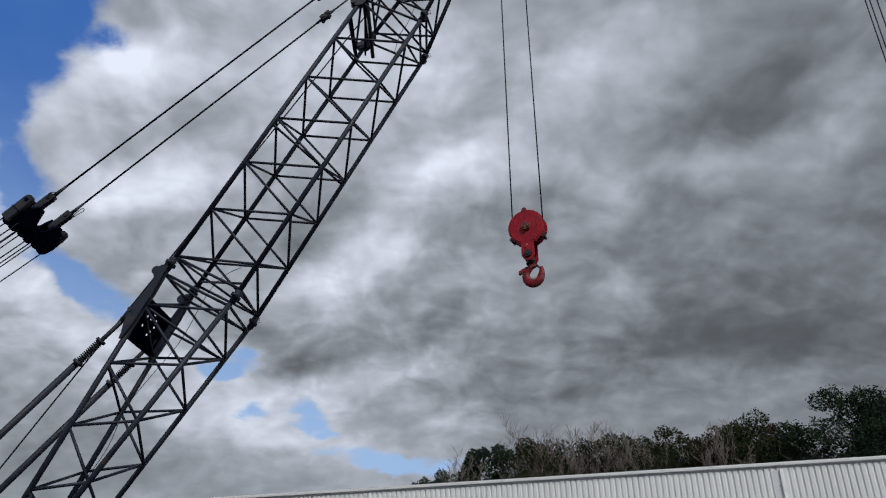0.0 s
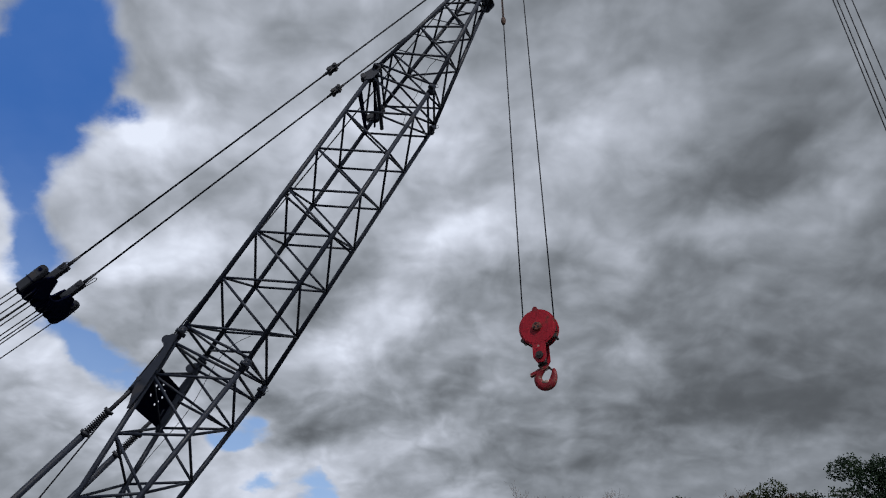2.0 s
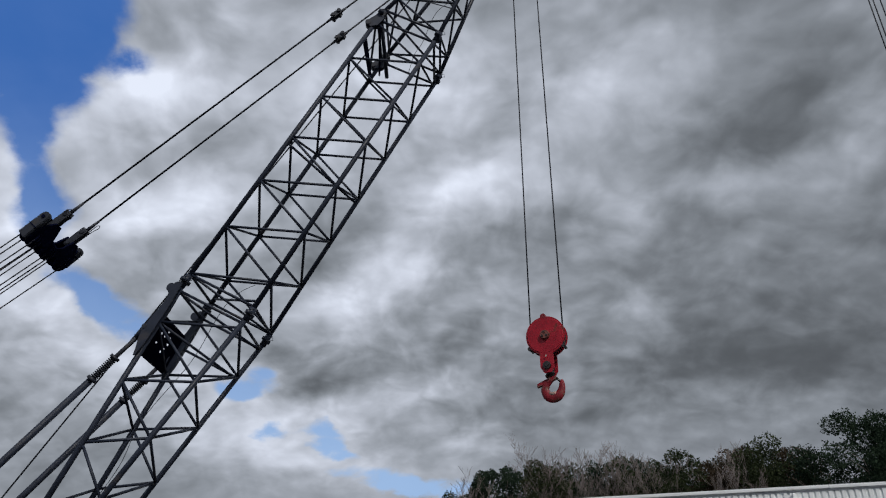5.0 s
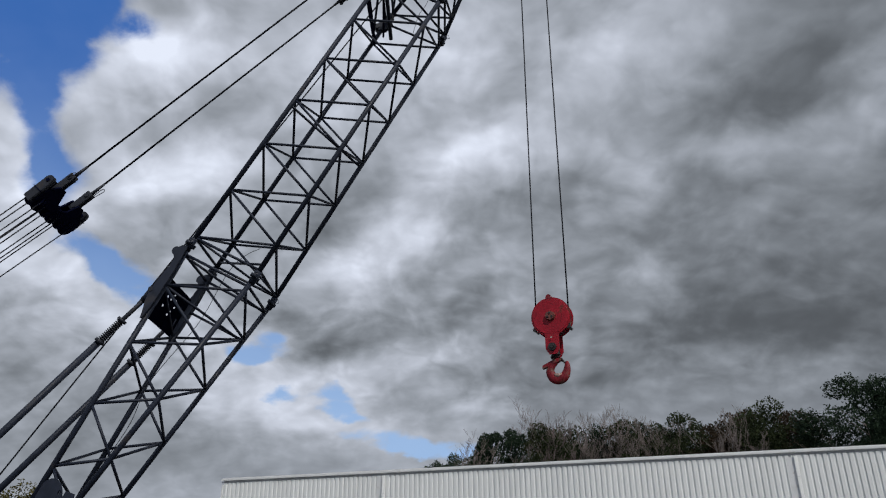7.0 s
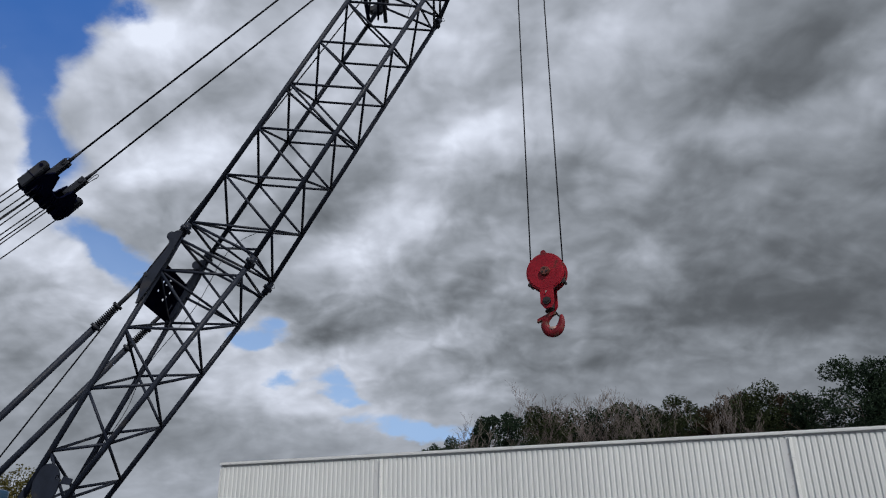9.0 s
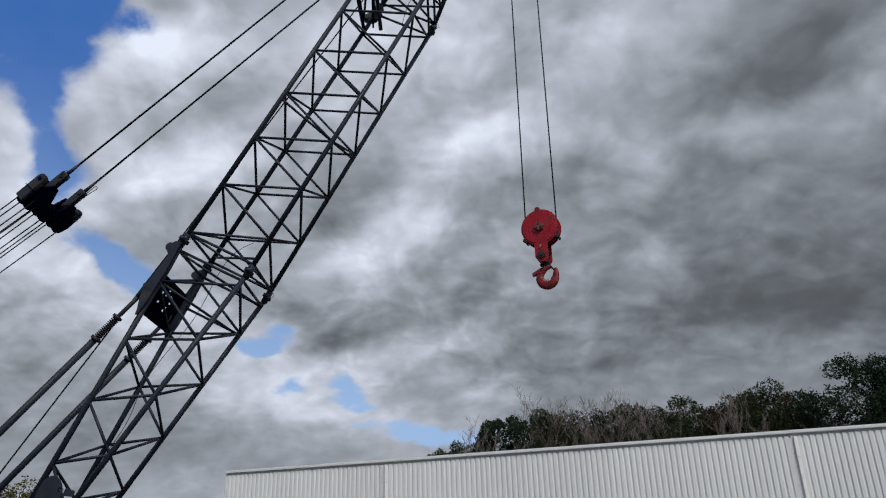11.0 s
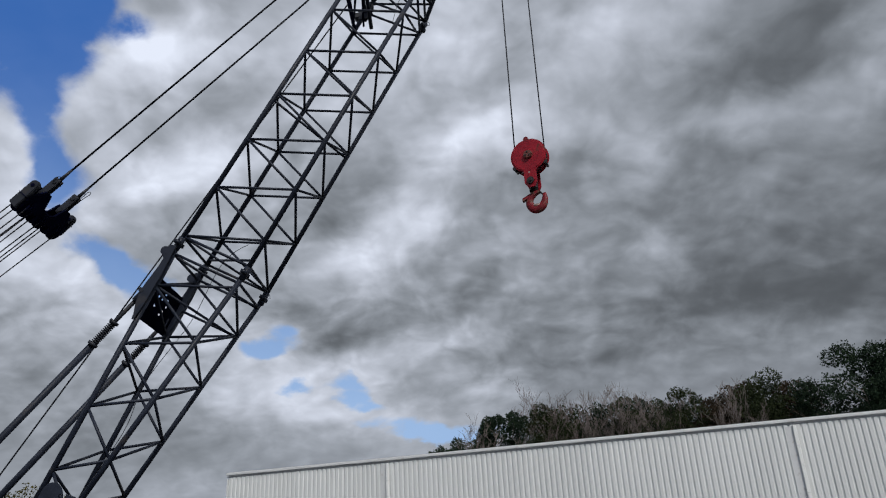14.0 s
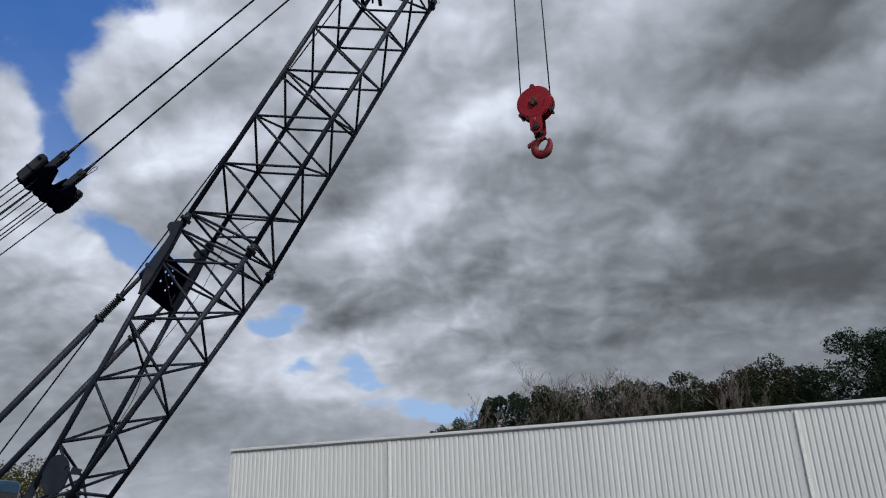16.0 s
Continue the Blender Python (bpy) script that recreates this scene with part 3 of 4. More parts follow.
# foot gussets
bm = bmesh.new()
rim = [at(7.4 + 0.24 * math.sin(q), 0.46 + 0.17 * math.cos(q) + 0.05 * math.sin(q), -0.03) for q in (radians(-35 + 360 * i / 28) for i in range(29))]
hole = [at(7.27 + 0.028 * math.sin(q), 0.54 + 0.024 * math.cos(q), -0.03) for q in (radians(-35 - 30 * i) for i in range(13))]
slab(bm, rim + hole, 0.025)
part("gusset", bm, M_STEEL, base, "rounded gusset plate with a round hole", smooth=False)
bm = bmesh.new()
slab(bm, [at(7.22, 0.6, -0.028), at(7.2, 0.72, -0.028), at(7.27, 0.74, -0.028), at(7.32, 0.61, -0.028)], 0.02)
part("gusset_lug", bm, M_STEEL, base, smooth=False)
for o in (-0.05, BW + 0.03):
    bm = bmesh.new()
    slab(bm, [at(7.55, 0.26, o), at(7.7, 0.36, o), at(8.7, 0.62, o), at(8.7, 0.42, o), at(7.9, 0.27, o)], 0.03)
    part("foot_plate", bm, M_STEEL, base, smooth=False)
    bm = bmesh.new()
    slab(bm, [at(7.85, 0.6, o), at(7.85, 0.78, o), at(8.7, 0.68, o), at(8.7, 0.48, o)], 0.03)
    part("foot_plate", bm, M_STEEL, base, smooth=False)
part("foot_pin", disc(bmesh.new(), at(8.55, 0.55, 0.55), 0.07, 0.72), M_GREY, base)
part("cross_tube", disc(bmesh.new(), at(7.5, 0.72, 0.55), 0.024, 0.55), M_STEEL, base)

# brackets and guide rollers below the head
for o in (0.0, BW):
    bm = bmesh.new()
    for e in (-0.05, 0.03):
        slab(bm, [at(s, d, o + e) for s, d in ((-1.64, -0.02), (-1.68, -0.11), (-1.76, -0.12), (-1.9, -0.06), (-2.04, -0.02), (-1.92, 0.11), (-1.72, 0.08))], 0.02)
    part("lug_plate", bm, M_STEEL, head, smooth=False)
    part("eye", disc(bmesh.new(), at(-1.7, -0.09, o), 0.05, 0.07), M_GREY, head)
    part("guide_roller", disc(bmesh.new(), at(-2.0, 0.02, o), 0.065, 0.05), M_GREY, head)
for s0, d0, s1, d1, wd in ((-1.5, -0.04, -1.36, 0.06, 0.11), (-1.85, 0.05, -1.55, 0.12, 0.05)):
    bm = bmesh.new()
    slab(bm, [at(s0, d0, 0.05), at(s0 + wd, d0, 0.05), at(s1 + wd * 0.6, d1, 1.05), at(s1, d1, 1.05)], 0.025)
    part("guide_plate", bm, M_DARK, head, smooth=False)
bar(head, at(-1.9, 0.05, 0.1), at(-1.55, 0.28, 1.05), 0.035, "strut")

# boom tip: sheave, cheek plates and dead-end lug
TIP = Vector((0.955, 10.27, 13.45))
for o in (0.34, 0.72):
    bm = bmesh.new()
    slab(bm, [at(-5.1, 0.34, o), at(-5.12, 0.66, o), at(-5.45, 0.95, o), at(-5.9, 1.1, o), at(-6.0, 0.85, o), at(-5.7, 0.5, o), at(-5.3, 0.3, o)], 0.03)
    part("tip_cheek", bm, M_STEEL, head, smooth=False)
bm = bmesh.new()
slab(bm, [at(-4.98, 0.68, 0.86), at(-5.05, 0.83, 0.86), at(-5.28, 0.86, 0.86), at(-5.45, 0.72, 0.86), at(-5.25, 0.6, 0.86)], 0.05)
part("tip_lug", bm, M_STEEL, head, smooth=False)
SHEAVE = at(-5.8, 0.93, 0.545)
bm = bmesh.new()
disc(bm, SHEAVE, 0.23, 0.02, seg=32)
disc(bm, SHEAVE - BV * 0.03, 0.27, 0.012, seg=32)
disc(bm, SHEAVE + BV * 0.03, 0.27, 0.012, seg=32)
disc(bm, SHEAVE, 0.06, 0.2, seg=16)
part("sheave", bm, M_GREY, head, "grooved tip sheave")
bar(head, at(-5.15, 0.32, 0.32), at(-5.15, 0.32, 0.8), 0.05, "cross_tube")
bar(head, at(-5.15, 0.72, 0.3), at(-5.15, 0.72, 0.8), 0.05, "cross_tube")

# hoist rope along the boom, and a loose cable inside it
hoist_rope = part("hoist_rope", sweep(bmesh.new(), [at(-5.9, 0.7, 0.545), at(-5.7, 0.15, 0.545), at(1.1, -0.225, 0.545), at(7.55, -0.59, 0.545), at(9.6, -0.71, 0.545)], [0.011] * 5, 8), M_ROPE, crane, "wire hoist rope")
wire = bez([at(3.3, 0.9, 0.05), at(3.42, 0.72, 0.2), at(3.6, 0.55, 0.4), at(3.9, 0.5, 0.5), at(4.6, 0.58, 0.45), at(5.6, 0.5, 0.4), at(6.3, 0.66, 0.3), at(7.4, 0.6, 0.3)], 8)
part("loose_cable", sweep(bmesh.new(), wire, [0.0045] * len(wire), 6), M_ROPE, crane, "thin loose cable")
wire = bez([at(-1.2, 0.95, 0.2), at(-1.7, 0.8, 0.3), at(-2.1, 0.75, 0.4), at(-2.9, 0.6, 0.5), at(-3.3, 0.8, 0.4)], 8)
part("loose_cable", sweep(bmesh.new(), wire, [0.005] * len(wire), 6), M_ROPE, crane, "thin loose cable")

# bridle block with pendants to the tip and luffing ropes to the gantry
PEN_DIR = (at(-5.3, 0.05, 0.55) - at(3.65, -2.37, 0.55)).normalized()
PEN_N = PEN_DIR.cross(BV).normalized()
BLK = at(4.05, -2.49, 0.54)


def blk(l, o, h=0.0):
    """A point of the bridle block: l along the pendants, o across, h off its plane."""
    return BLK + PEN_DIR * l + BV * o + PEN_N * h


# two thick cheeks with three rounded sheave ends at the back and two horns at the front
outline = [blk(0.06, -0.56), blk(0.2, -0.47), blk(0.27, -0.4), blk(0.27, -0.27), blk(0.19, -0.22), blk(0.06, -0.15), blk(0.01, -0.05), blk(0.01, 0.04), blk(0.07, 0.13),
           blk(0.19, 0.17), blk(0.26, 0.2), blk(0.26, 0.33), blk(0.16, 0.42), blk(0.04, 0.56)]
for mid in (0.42, 0.0, -0.42):
    outline += [blk(-0.1 - 0.15 * math.sin(q), mid + 0.15 * math.cos(q)) for q in (math.pi * i / 8 for i in range(9))]
bm = bmesh.new()
for h in (0.06, -0.085):
    slab(bm, [p + PEN_N * h for p in outline], 0.03)
tube(bm, blk(-0.1, -0.58), blk(-0.1, 0.58), 0.05, seg=14)
bridle = part("bridle_block", bm, M_DARK, crane, "black bridle block with rope sheaves", smooth=False)
for mid in (-0.42, 0.0, 0.42):
    bm = bmesh.new()
    for e in (-0.055, 0.0, 0.055):
        disc(bm, blk(-0.1, mid + e), 0.135, 0.012, seg=24)
    disc(bm, blk(-0.1, mid), 0.115, 0.06, seg=24)
    part("sheave", bm, M_DARK, bridle)
    part("sheave_bolt", tube(bmesh.new(), blk(-0.12, mid + 0.09, 0.08), blk(-0.12, mid + 0.09, 0.11), 0.02, seg=8), M_GREY, bridle)
    part("sheave_bolt", tube(bmesh.new(), blk(-0.12, mid + 0.09, -0.07), blk(-0.12, mid + 0.09, -0.1), 0.02, seg=8), M_GREY, bridle)
for o, l0, l1 in ((-0.58, -0.2, 0.3), (0.58, -0.1, 0.27)):
    # a thick plate, square at the back and round at the front
    side = [(l0, -0.07), (l0 + 0.02, 0.085)] + [(l1 - 0.075 + 0.075 * math.sin(q), 0.01 + 0.075 * math.cos(q)) for q in (math.pi * i / 8 for i in range(9))]
    bm = bmesh.new()
    slab(bm, [blk(l, o - 0.04, h) for l, h in side], 0.08)
    bmesh.ops.bevel(bm, geom=[e for e in bm.edges if len(e.link_faces) == 2 and e.calc_face_angle() > 0.8], offset=0.01, segments=2, affect="EDGES")
    part("rope_guard", bm, M_GREY, bridle, "rounded grey rope guard", smooth=False)
    part("guard_bolt", disc(bmesh.new(), blk(l1 - 0.09, o, 0.01), 0.028, 0.056), M_DARK, bridle)
    part("guard_seam", box(bmesh.new(), blk(l0 + 0.22, o, 0.01), PEN_DIR * 0.006, BV * 0.05, PEN_N * 0.08), M_DARK, bridle, smooth=False)
for o, tip_o in ((-0.33, -0.25), (0.25, 0.31)):
    tip = at(-5.3, 0.12, 0.55 + tip_o)
    start = blk(0.2, o)
    d = (tip - start).normalized()
    bm = bmesh.new()
    for e in (-0.04, 0.028):
        box(bm, start + d * 0.13 + BV * e, d * 0.2, BV * 0.016, PEN_N * 0.06, 0.02)
    part("link_plate", bm, M_GREY, bridle, "grey steel link plates", smooth=False)
    part("link_pin", disc(bmesh.new(), start + d * 0.26, 0.036, 0.075), M_GREY, bridle)
    part("link_pin", disc(bmesh.new(), start + d * 0.0, 0.036, 0.075), M_GREY, bridle)
    q = start + d * 0.24 - BV * 0.06 + (BV * 0.16 if o > 0 else BV * 0.0)
    sub = bmesh.new()
    reach_out = 0.24 if o > 0 else 0.09
    hair = [q, q + d * reach_out * 0.6 + BV * 0.02, q + d * reach_out + BV * 0.045, q + d * (reach_out + 0.035) + BV * 0.01, q + d * reach_out - BV * 0.03, q + d * reach_out * 0.5 - BV * 0.03, q - BV * 0.03]
    hair = bez(hair, 4)
    sweep(sub, hair, [0.006] * len(hair), 6)
    part("spring_clip", sub, M_GREY, bridle)
    pend = part("pendant_rope", tube(bmesh.new(), start + d * 0.35, tip, 0.0155, seg=10), M_ROPE, crane, "wire pendant rope")
    part("socket", tube(bmesh.new(), start + d * 0.26, start + d * 0.56, 0.034, 0.018, seg=12), M_GREY, pend)
    j = at(-1.84, -0.887, 0.55 + o)
    j = start + d * (j - start).dot(d)
    bm = bmesh.new()
    tube(bm, j - d * 0.24, j - d * 0.06, 0.017, 0.034, seg=12)
    tube(bm, j + d * 0.06, j + d * 0.24, 0.034, 0.017, seg=12)
    part("socket", bm, M_GREY, pend)
    bm = bmesh.new()
    for e in (-0.045, 0.028):
        box(bm, j + BV * e, d * 0.11, BV * 0.012, PEN_N * 0.05, 0.01)
    disc(bm, j - d * 0.07, 0.035, 0.085)
    disc(bm, j + d * 0.07, 0.035, 0.085)
    part("pendant_link", bm, M_GREY, pend, "pinned pendant link", smooth=False)
    if o > 0:
        q = j - BV * 0.1
        sub = bmesh.new()
        sweep(sub, [q, q + BN * 0.1, q + BN * 0.13 + BU * 0.06, q + BN * 0.05 + BU * 0.07], [0.006] * 4, 6)
        part("spring_clip", sub, M_GREY, pend)
GANTRY = at(9.2, -4.35, 0.55)
for i, o in enumerate((-0.48, -0.47, -0.36, -0.35, -0.05, -0.04, 0.05, 0.06, 0.43, 0.44)):
    top = blk(-0.1, o, 0.12 if i % 2 else -0.12)
    low = GANTRY + BV * o * (0.9 if i % 4 < 2 else 1.05) + Vector((0, 0, 0.12 if i % 2 else -0.12))
    part("luffing_rope", tube(bmesh.new(), top, low, 0.0095, seg=8), M_ROPE, crane, "thin wire luffing rope")

# body of the crane: gantry, house, deck, cab, crawler tracks
X = Vector((1, 0, 0))
Y = Vector((0, 1, 0))
Z = Vector((0, 0, 1))
cy = FOOT.y
for o in (-0.75, 0.75):
    bm = bmesh.new()
    tube(bm, GANTRY + Y * o * 0.6, Vector((FOOT.x - 2.2, cy + o, 1.3)), 0.07, seg=10)
    tube(bm, GANTRY + Y * o * 0.6, Vector((FOOT.x - 4.8, cy + o, 1.3)), 0.08, seg=10)
    part("gantry_leg", bm, M_STEEL, crane)
part("gantry_axle", tube(bmesh.new(), GANTRY - Y * 0.8, GANTRY + Y * 0.8, 0.11, seg=14), M_DARK, crane)
part("deck", box(bmesh.new(), (FOOT.x - 2.4, cy, 1.2), X * 2.7, Y * 1.35, Z * 0.12, 0.02), M_DARK, crane, smooth=False)
for o in (-0.72, 0.72):
    part("foot_bracket", box(bmesh.new(), (FOOT.x - 0.05, cy + o, 1.5), X * 0.22, Y * 0.05, Z * 0.3, 0.03), M_STEEL, crane, smooth=False)
part("engine_house", box(bmesh.new(), (FOOT.x - 3.6, cy - 0.2, 1.98), X * 1.4, Y * 1.1, Z * 0.66, 0.06), M_BLUE, crane, "blue engine house", smooth=False)
part("counterweight", box(bmesh.new(), (FOOT.x - 5.4, cy, 1.75), X * 0.35, Y * 1.3, Z * 0.55, 0.1), M_DARK, crane, smooth=False)
part("turntable", tube(bmesh.new(), (FOOT.x - 2.4, cy, 0.75), (FOOT.x - 2.4, cy, 1.1), 0.8, seg=32), M_DARK, crane)
part("carbody", box(bmesh.new(), (FOOT.x - 2.4, cy, 0.6), X * 1.0, Y * 1.3, Z * 0.2, 0.04), M_DARK, crane, smooth=False)
CX, CY0 = -7.55, 10.9
cab = part("cab", box(bmesh.new(), (CX - 0.75, CY0 + 0.5, 2.02), X * 0.75, Y * 0.46, Z * 0.6, 0.06), M_BLUE, crane, "blue operator cab", smooth=False)
part("cab_window", box(bmesh.new(), (CX - 0.75, CY0 + 0.035, 2.12), X * 0.62, Y * 0.012, Z * 0.3, 0.01), glass, cab, "dark side window", smooth=False)
part("cab_window", box(bmesh.new(), (CX + 0.0, CY0 + 0.5, 2.12), X * 0.012, Y * 0.38, Z * 0.32, 0.01), glass, cab, "dark front window", smooth=False)
for o in (-1.35, 1.35):
    bm = bmesh.new()
    ring = []
    for i in range(40):
        q = 2 * math.pi * i / 40
        x = math.cos(q) * 0.42 + (1.7 if math.cos(q) > 0 else -1.7)
        ring.append((FOOT.x - 2.4 + x, cy + o - 0.33, 0.42 + math.sin(q) * 0.42))
    slab(bm, ring, 0.66)
    bmesh.ops.translate(bm, verts=bm.verts, vec=(0, cy + o - sum(v.co.y for v in bm.verts) / len(bm.verts), 0))
    part("crawler_track", bm, M_RUBBER, crane, "dark steel crawler track", smooth=False)

# upper falls of the hoist rope (they lean a little as the block travels)
ANCHOR = {"left": Vector((0.846, 10.288, 13.62)), "right": Vector((1.276, 10.29, 13.8))}
falls = {}
for side_name, p in ANCHOR.items():
    bm = bmesh.new()
    tube(bm, (0, 0, 0), (0, 0, -5.2), 0.0105, seg=8)
    me = bpy.data.meshes.new("rope_fall")
    bm.to_mesh(me)
    bm.free()
    me.materials.append(M_ROPE)
    ob = new("rope_fall", me)
    ob.parent = crane
    falls[side_name] = tagged(ob, "upper fall of the hoist rope")
bm = bmesh.new()
tube(bm, (0, 0, -0.97), (0, 0, -0.9), 0.034, 0.048, seg=12)
tube(bm, (0, 0, -0.9), (0, 0, -0.82), 0.048, 0.04, seg=12)
for e in (-0.022, 0.026):
    tube(bm, (e, 0, -0.84), (e * 0.8, 0, 0.0), 0.007, seg=6)
me = bpy.data.meshes.new("rope_socket")
bm.to_mesh(me)
bm.free()
me.materials.append(M_RUST)
ob = new("rope_socket", me)
ob.parent = falls["left"]
tagged(ob, "rusty wedge socket")
bar(head, ANCHOR["left"], at(-5.6, 0.75, 0.545), 0.03, "anchor_link")


# ---- hook block ----
def build_hook_block():
    """Local: x along the sheave plane, y its axle, z up; origin at the axle."""
    hb = thing("hook_block", (0, 0, 0), "red single-sheave hook block with a swivel hook", "hook block")
    fy, by = -0.085, 0.085

    def cheek(y, sgn):
        bm = bmesh.new()
        n = 40
        ring = [(0.29 * math.cos(q), y, 0.29 * math.sin(q)) for q in (2 * math.pi * i / n for i in range(n))]
        slab(bm, ring, 0.02)
        bmesh.ops.bevel(bm, geom=[e for e in bm.edges if len(e.link_faces) == 2 and e.calc_face_angle() > 0.8], offset=0.006, segments=2, affect="EDGES")
        return part("cheek_plate", bm, M_RED, hb, "round red cheek plate", smooth=False)
    front, back = cheek(fy, -1), cheek(by, 1)
    # raised inner disc, hub and bolts
    bm = bmesh.new()
    tube(bm, (0, fy - 0.012, 0), (0, fy - 0.03, 0), 0.272, 0.262, seg=40)
    part("dished_cover", bm, M_RED, front)
    bm = bmesh.new()
    tube(bm, (0, fy - 0.03, 0), (0, fy - 0.075, 0), 0.078, 0.066, seg=8)
    hub = part("hub", bm, M_BRASS, front, "greasy brown axle hub", smooth=False)
    for i in range(3):
        q = math.pi / 2 + i * 2 * math.pi / 3
        c = Vector((0.036 * math.cos(q), 0, 0.036 * math.sin(q)))
        part("bolt", tube(bmesh.new(), c + Vector((0, fy - 0.07, 0)), c + Vector((0, fy - 0.085, 0)), 0.015, seg=6), M_GREASE, front)
    for i in range(5):
        q = -0.62 + i * 0.17
        c = Vector((0.17 * math.cos(q), 0, 0.17 * math.sin(q)))
        part("rivet", tube(bmesh.new(), c + Vector((0, fy - 0.02, 0)), c + Vector((0, fy - 0.036, 0)), 0.006, seg=8), M_REDWORN, front)
    part("hub", tube(bmesh.new(), (0, by + 0.02, 0), (0, by + 0.07, 0), 0.07, seg=8), M_BRASS, back, smooth=False)
    # rim band closes the lower half
    bm = bmesh.new()
    lo, hi = [], []
    for i in range(31):
        q = math.pi * (1.06 + 0.88 * i / 30)
        lo.append(bm.verts.new((0.275 * math.cos(q), fy + 0.01, 0.275 * math.sin(q))))
        hi.append(bm.verts.new((0.275 * math.cos(q), by, 0.275 * math.sin(q))))
    for i in range(30):
        bm.faces.new((lo[i], lo[i + 1], hi[i + 1], hi[i]))
    bmesh.ops.solidify(bm, geom=bm.faces[:], thickness=0.012)
    part("rim_guard", bm, M_REDWORN, hb)
    bm = bmesh.new()
    tube(bm, (0, -0.03, 0), (0, 0.03, 0), 0.24, seg=36)
    for e in (-0.045, 0.045):
        tube(bm, (0, e - 0.012, 0), (0, e + 0.012, 0), 0.265, seg=36)
    part("sheave", bm, M_GREASE, hb, "dark greasy sheave")
    # spacer bolts: on top and low at both sides
    bm = bmesh.new()
    tube(bm, (-0.015, fy - 0.02, 0.3), (-0.015, by + 0.03, 0.3), 0.04, seg=16)
    box(bm, (-0.015, fy - 0.012, 0.27), (0.042, 0, 0), (0, 0.012, 0), (0, 0, 0.035), 0.004)
    box(bm, (-0.015, by + 0.012, 0.27), (0.042, 0, 0), (0, 0.012, 0), (0, 0, 0.035), 0.004)
    part("top_spacer", bm, M_REDWORN, hb)
    for x in (-0.255, 0.255):
        bm = bmesh.new()
        tube(bm, (x * 0.97, fy + 0.0, -0.17), (x * 0.97, by + 0.005, -0.17), 0.022, seg=12)
        tube(bm, (x * 0.97, fy - 0.01, -0.17), (x * 0.97, fy + 0.025, -0.17), 0.034, seg=6)
        part("spacer_bolt", bm, M_GREASE, hb)
    # side straps down to the crosshead
    for y, lab in ((fy - 0.028, "front"), (by + 0.012, "back")):
        bm = bmesh.new()
        slab(bm, [(-0.1, y, -0.2), (0.1, y, -0.2), (0.1, y, -0.49), (0.06, y, -0.56), (-0.05, y, -0.56), (-0.1, y, -0.48)], 0.022)
        strap = part("strap", bm, M_RED, hb, "red side strap", smooth=False)
        if lab == "front":
            bm = bmesh.new()
            tube(bm, (0.0, y - 0.03, -0.455), (0.0, y + 0.005, -0.455), 0.056, 0.06, seg=20)
            tube(bm, (0.0, y - 0.05, -0.455), (0.0, y - 0.02, -0.455), 0.03, seg=6)
            part("trunnion_nut", bm, M_GREASE, strap, "greasy trunnion nut")
            bm = bmesh.new()
            slab(bm, [(-0.012, y - 0.026, -0.34), (0.014, y - 0.026, -0.325), (0.01, y - 0.026, -0.302), (-0.014, y - 0.026, -0.31)], 0.003)
            part("maker_mark", bm, M_WHITE, strap, "small white mark", smooth=False)
    bm = bmesh.new()
    box(bm, (0, 0, -0.46), (0.06, 0, 0), (0, 0.09, 0), (0, 0, 0.05), 0.015)
    tube(bm, (0, 0, -0.4), (0.02, 0, -0.6), 0.05, 0.045, seg=14)
    tube(bm, (0.0, 0, -0.55), (0.01, 0, -0.575), 0.075, seg=14)
    part("crosshead", bm, M_GREASE, hb, "black greasy crosshead")
    # the hook: a heavy round bowl, thickest below, with a bare worn patch in the throat
    line = bez([(0.015, 0, -0.58), (0.0, 0, -0.64), (-0.055, 0, -0.7), (-0.085, 0, -0.78), (-0.05, 0, -0.865), (0.03, 0, -0.9), (0.115, 0, -0.865), (0.155, 0, -0.785), (0.165, 0, -0.7), (0.16, 0, -0.655)], 6)
    rad = np.interp(np.linspace(0, 1, len(line)), [0, 0.12, 0.3, 0.5, 0.62, 0.8, 0.93, 1], [0.045, 0.05, 0.058, 0.074, 0.076, 0.05, 0.03, 0.02])
    bm = bmesh.new()
    sweep(bm, line, list(rad), 16)
    bmesh.ops.scale(bm, vec=(1, 0.66, 1), verts=bm.verts)
    hook = part("hook", bm, M_REDWORN, hb, "worn red forged hook")
    bm = bmesh.new()
    bowl = [(0.035 + 0.075 * math.cos(q), 0, -0.78 + 0.075 * math.sin(q)) for q in (math.radians(200 + 12 * i) for i in range(12))]
    sweep(bm, bowl, [0.012 + 0.026 * math.sin(math.pi * i / 11) for i in range(12)], 10)
    bmesh.ops.scale(bm, vec=(1, 1.5, 1), verts=bm.verts)
    part("worn_throat", bm, M_BARE, hook, "bare worn steel in the throat")
    bm = bmesh.new()
    slab(bm, [(-0.19, -0.035, -0.735), (-0.185, -0.035, -0.69), (-0.06, -0.035, -0.635), (0.06, -0.035, -0.6), (0.1, -0.035, -0.61), (0.085, -0.035, -0.64), (-0.04, -0.035, -0.69)], 0.07)
    part("latch", bm, M_REDWORN, hook, "hinged safety latch", smooth=False)
    bm = bmesh.new()
    tube(bm, (0.085, 0, -0.615), (0.15, 0, -0.69), 0.018, 0.013, seg=8)
    part("latch_arm", bm, M_GREASE, hook)
    return hb


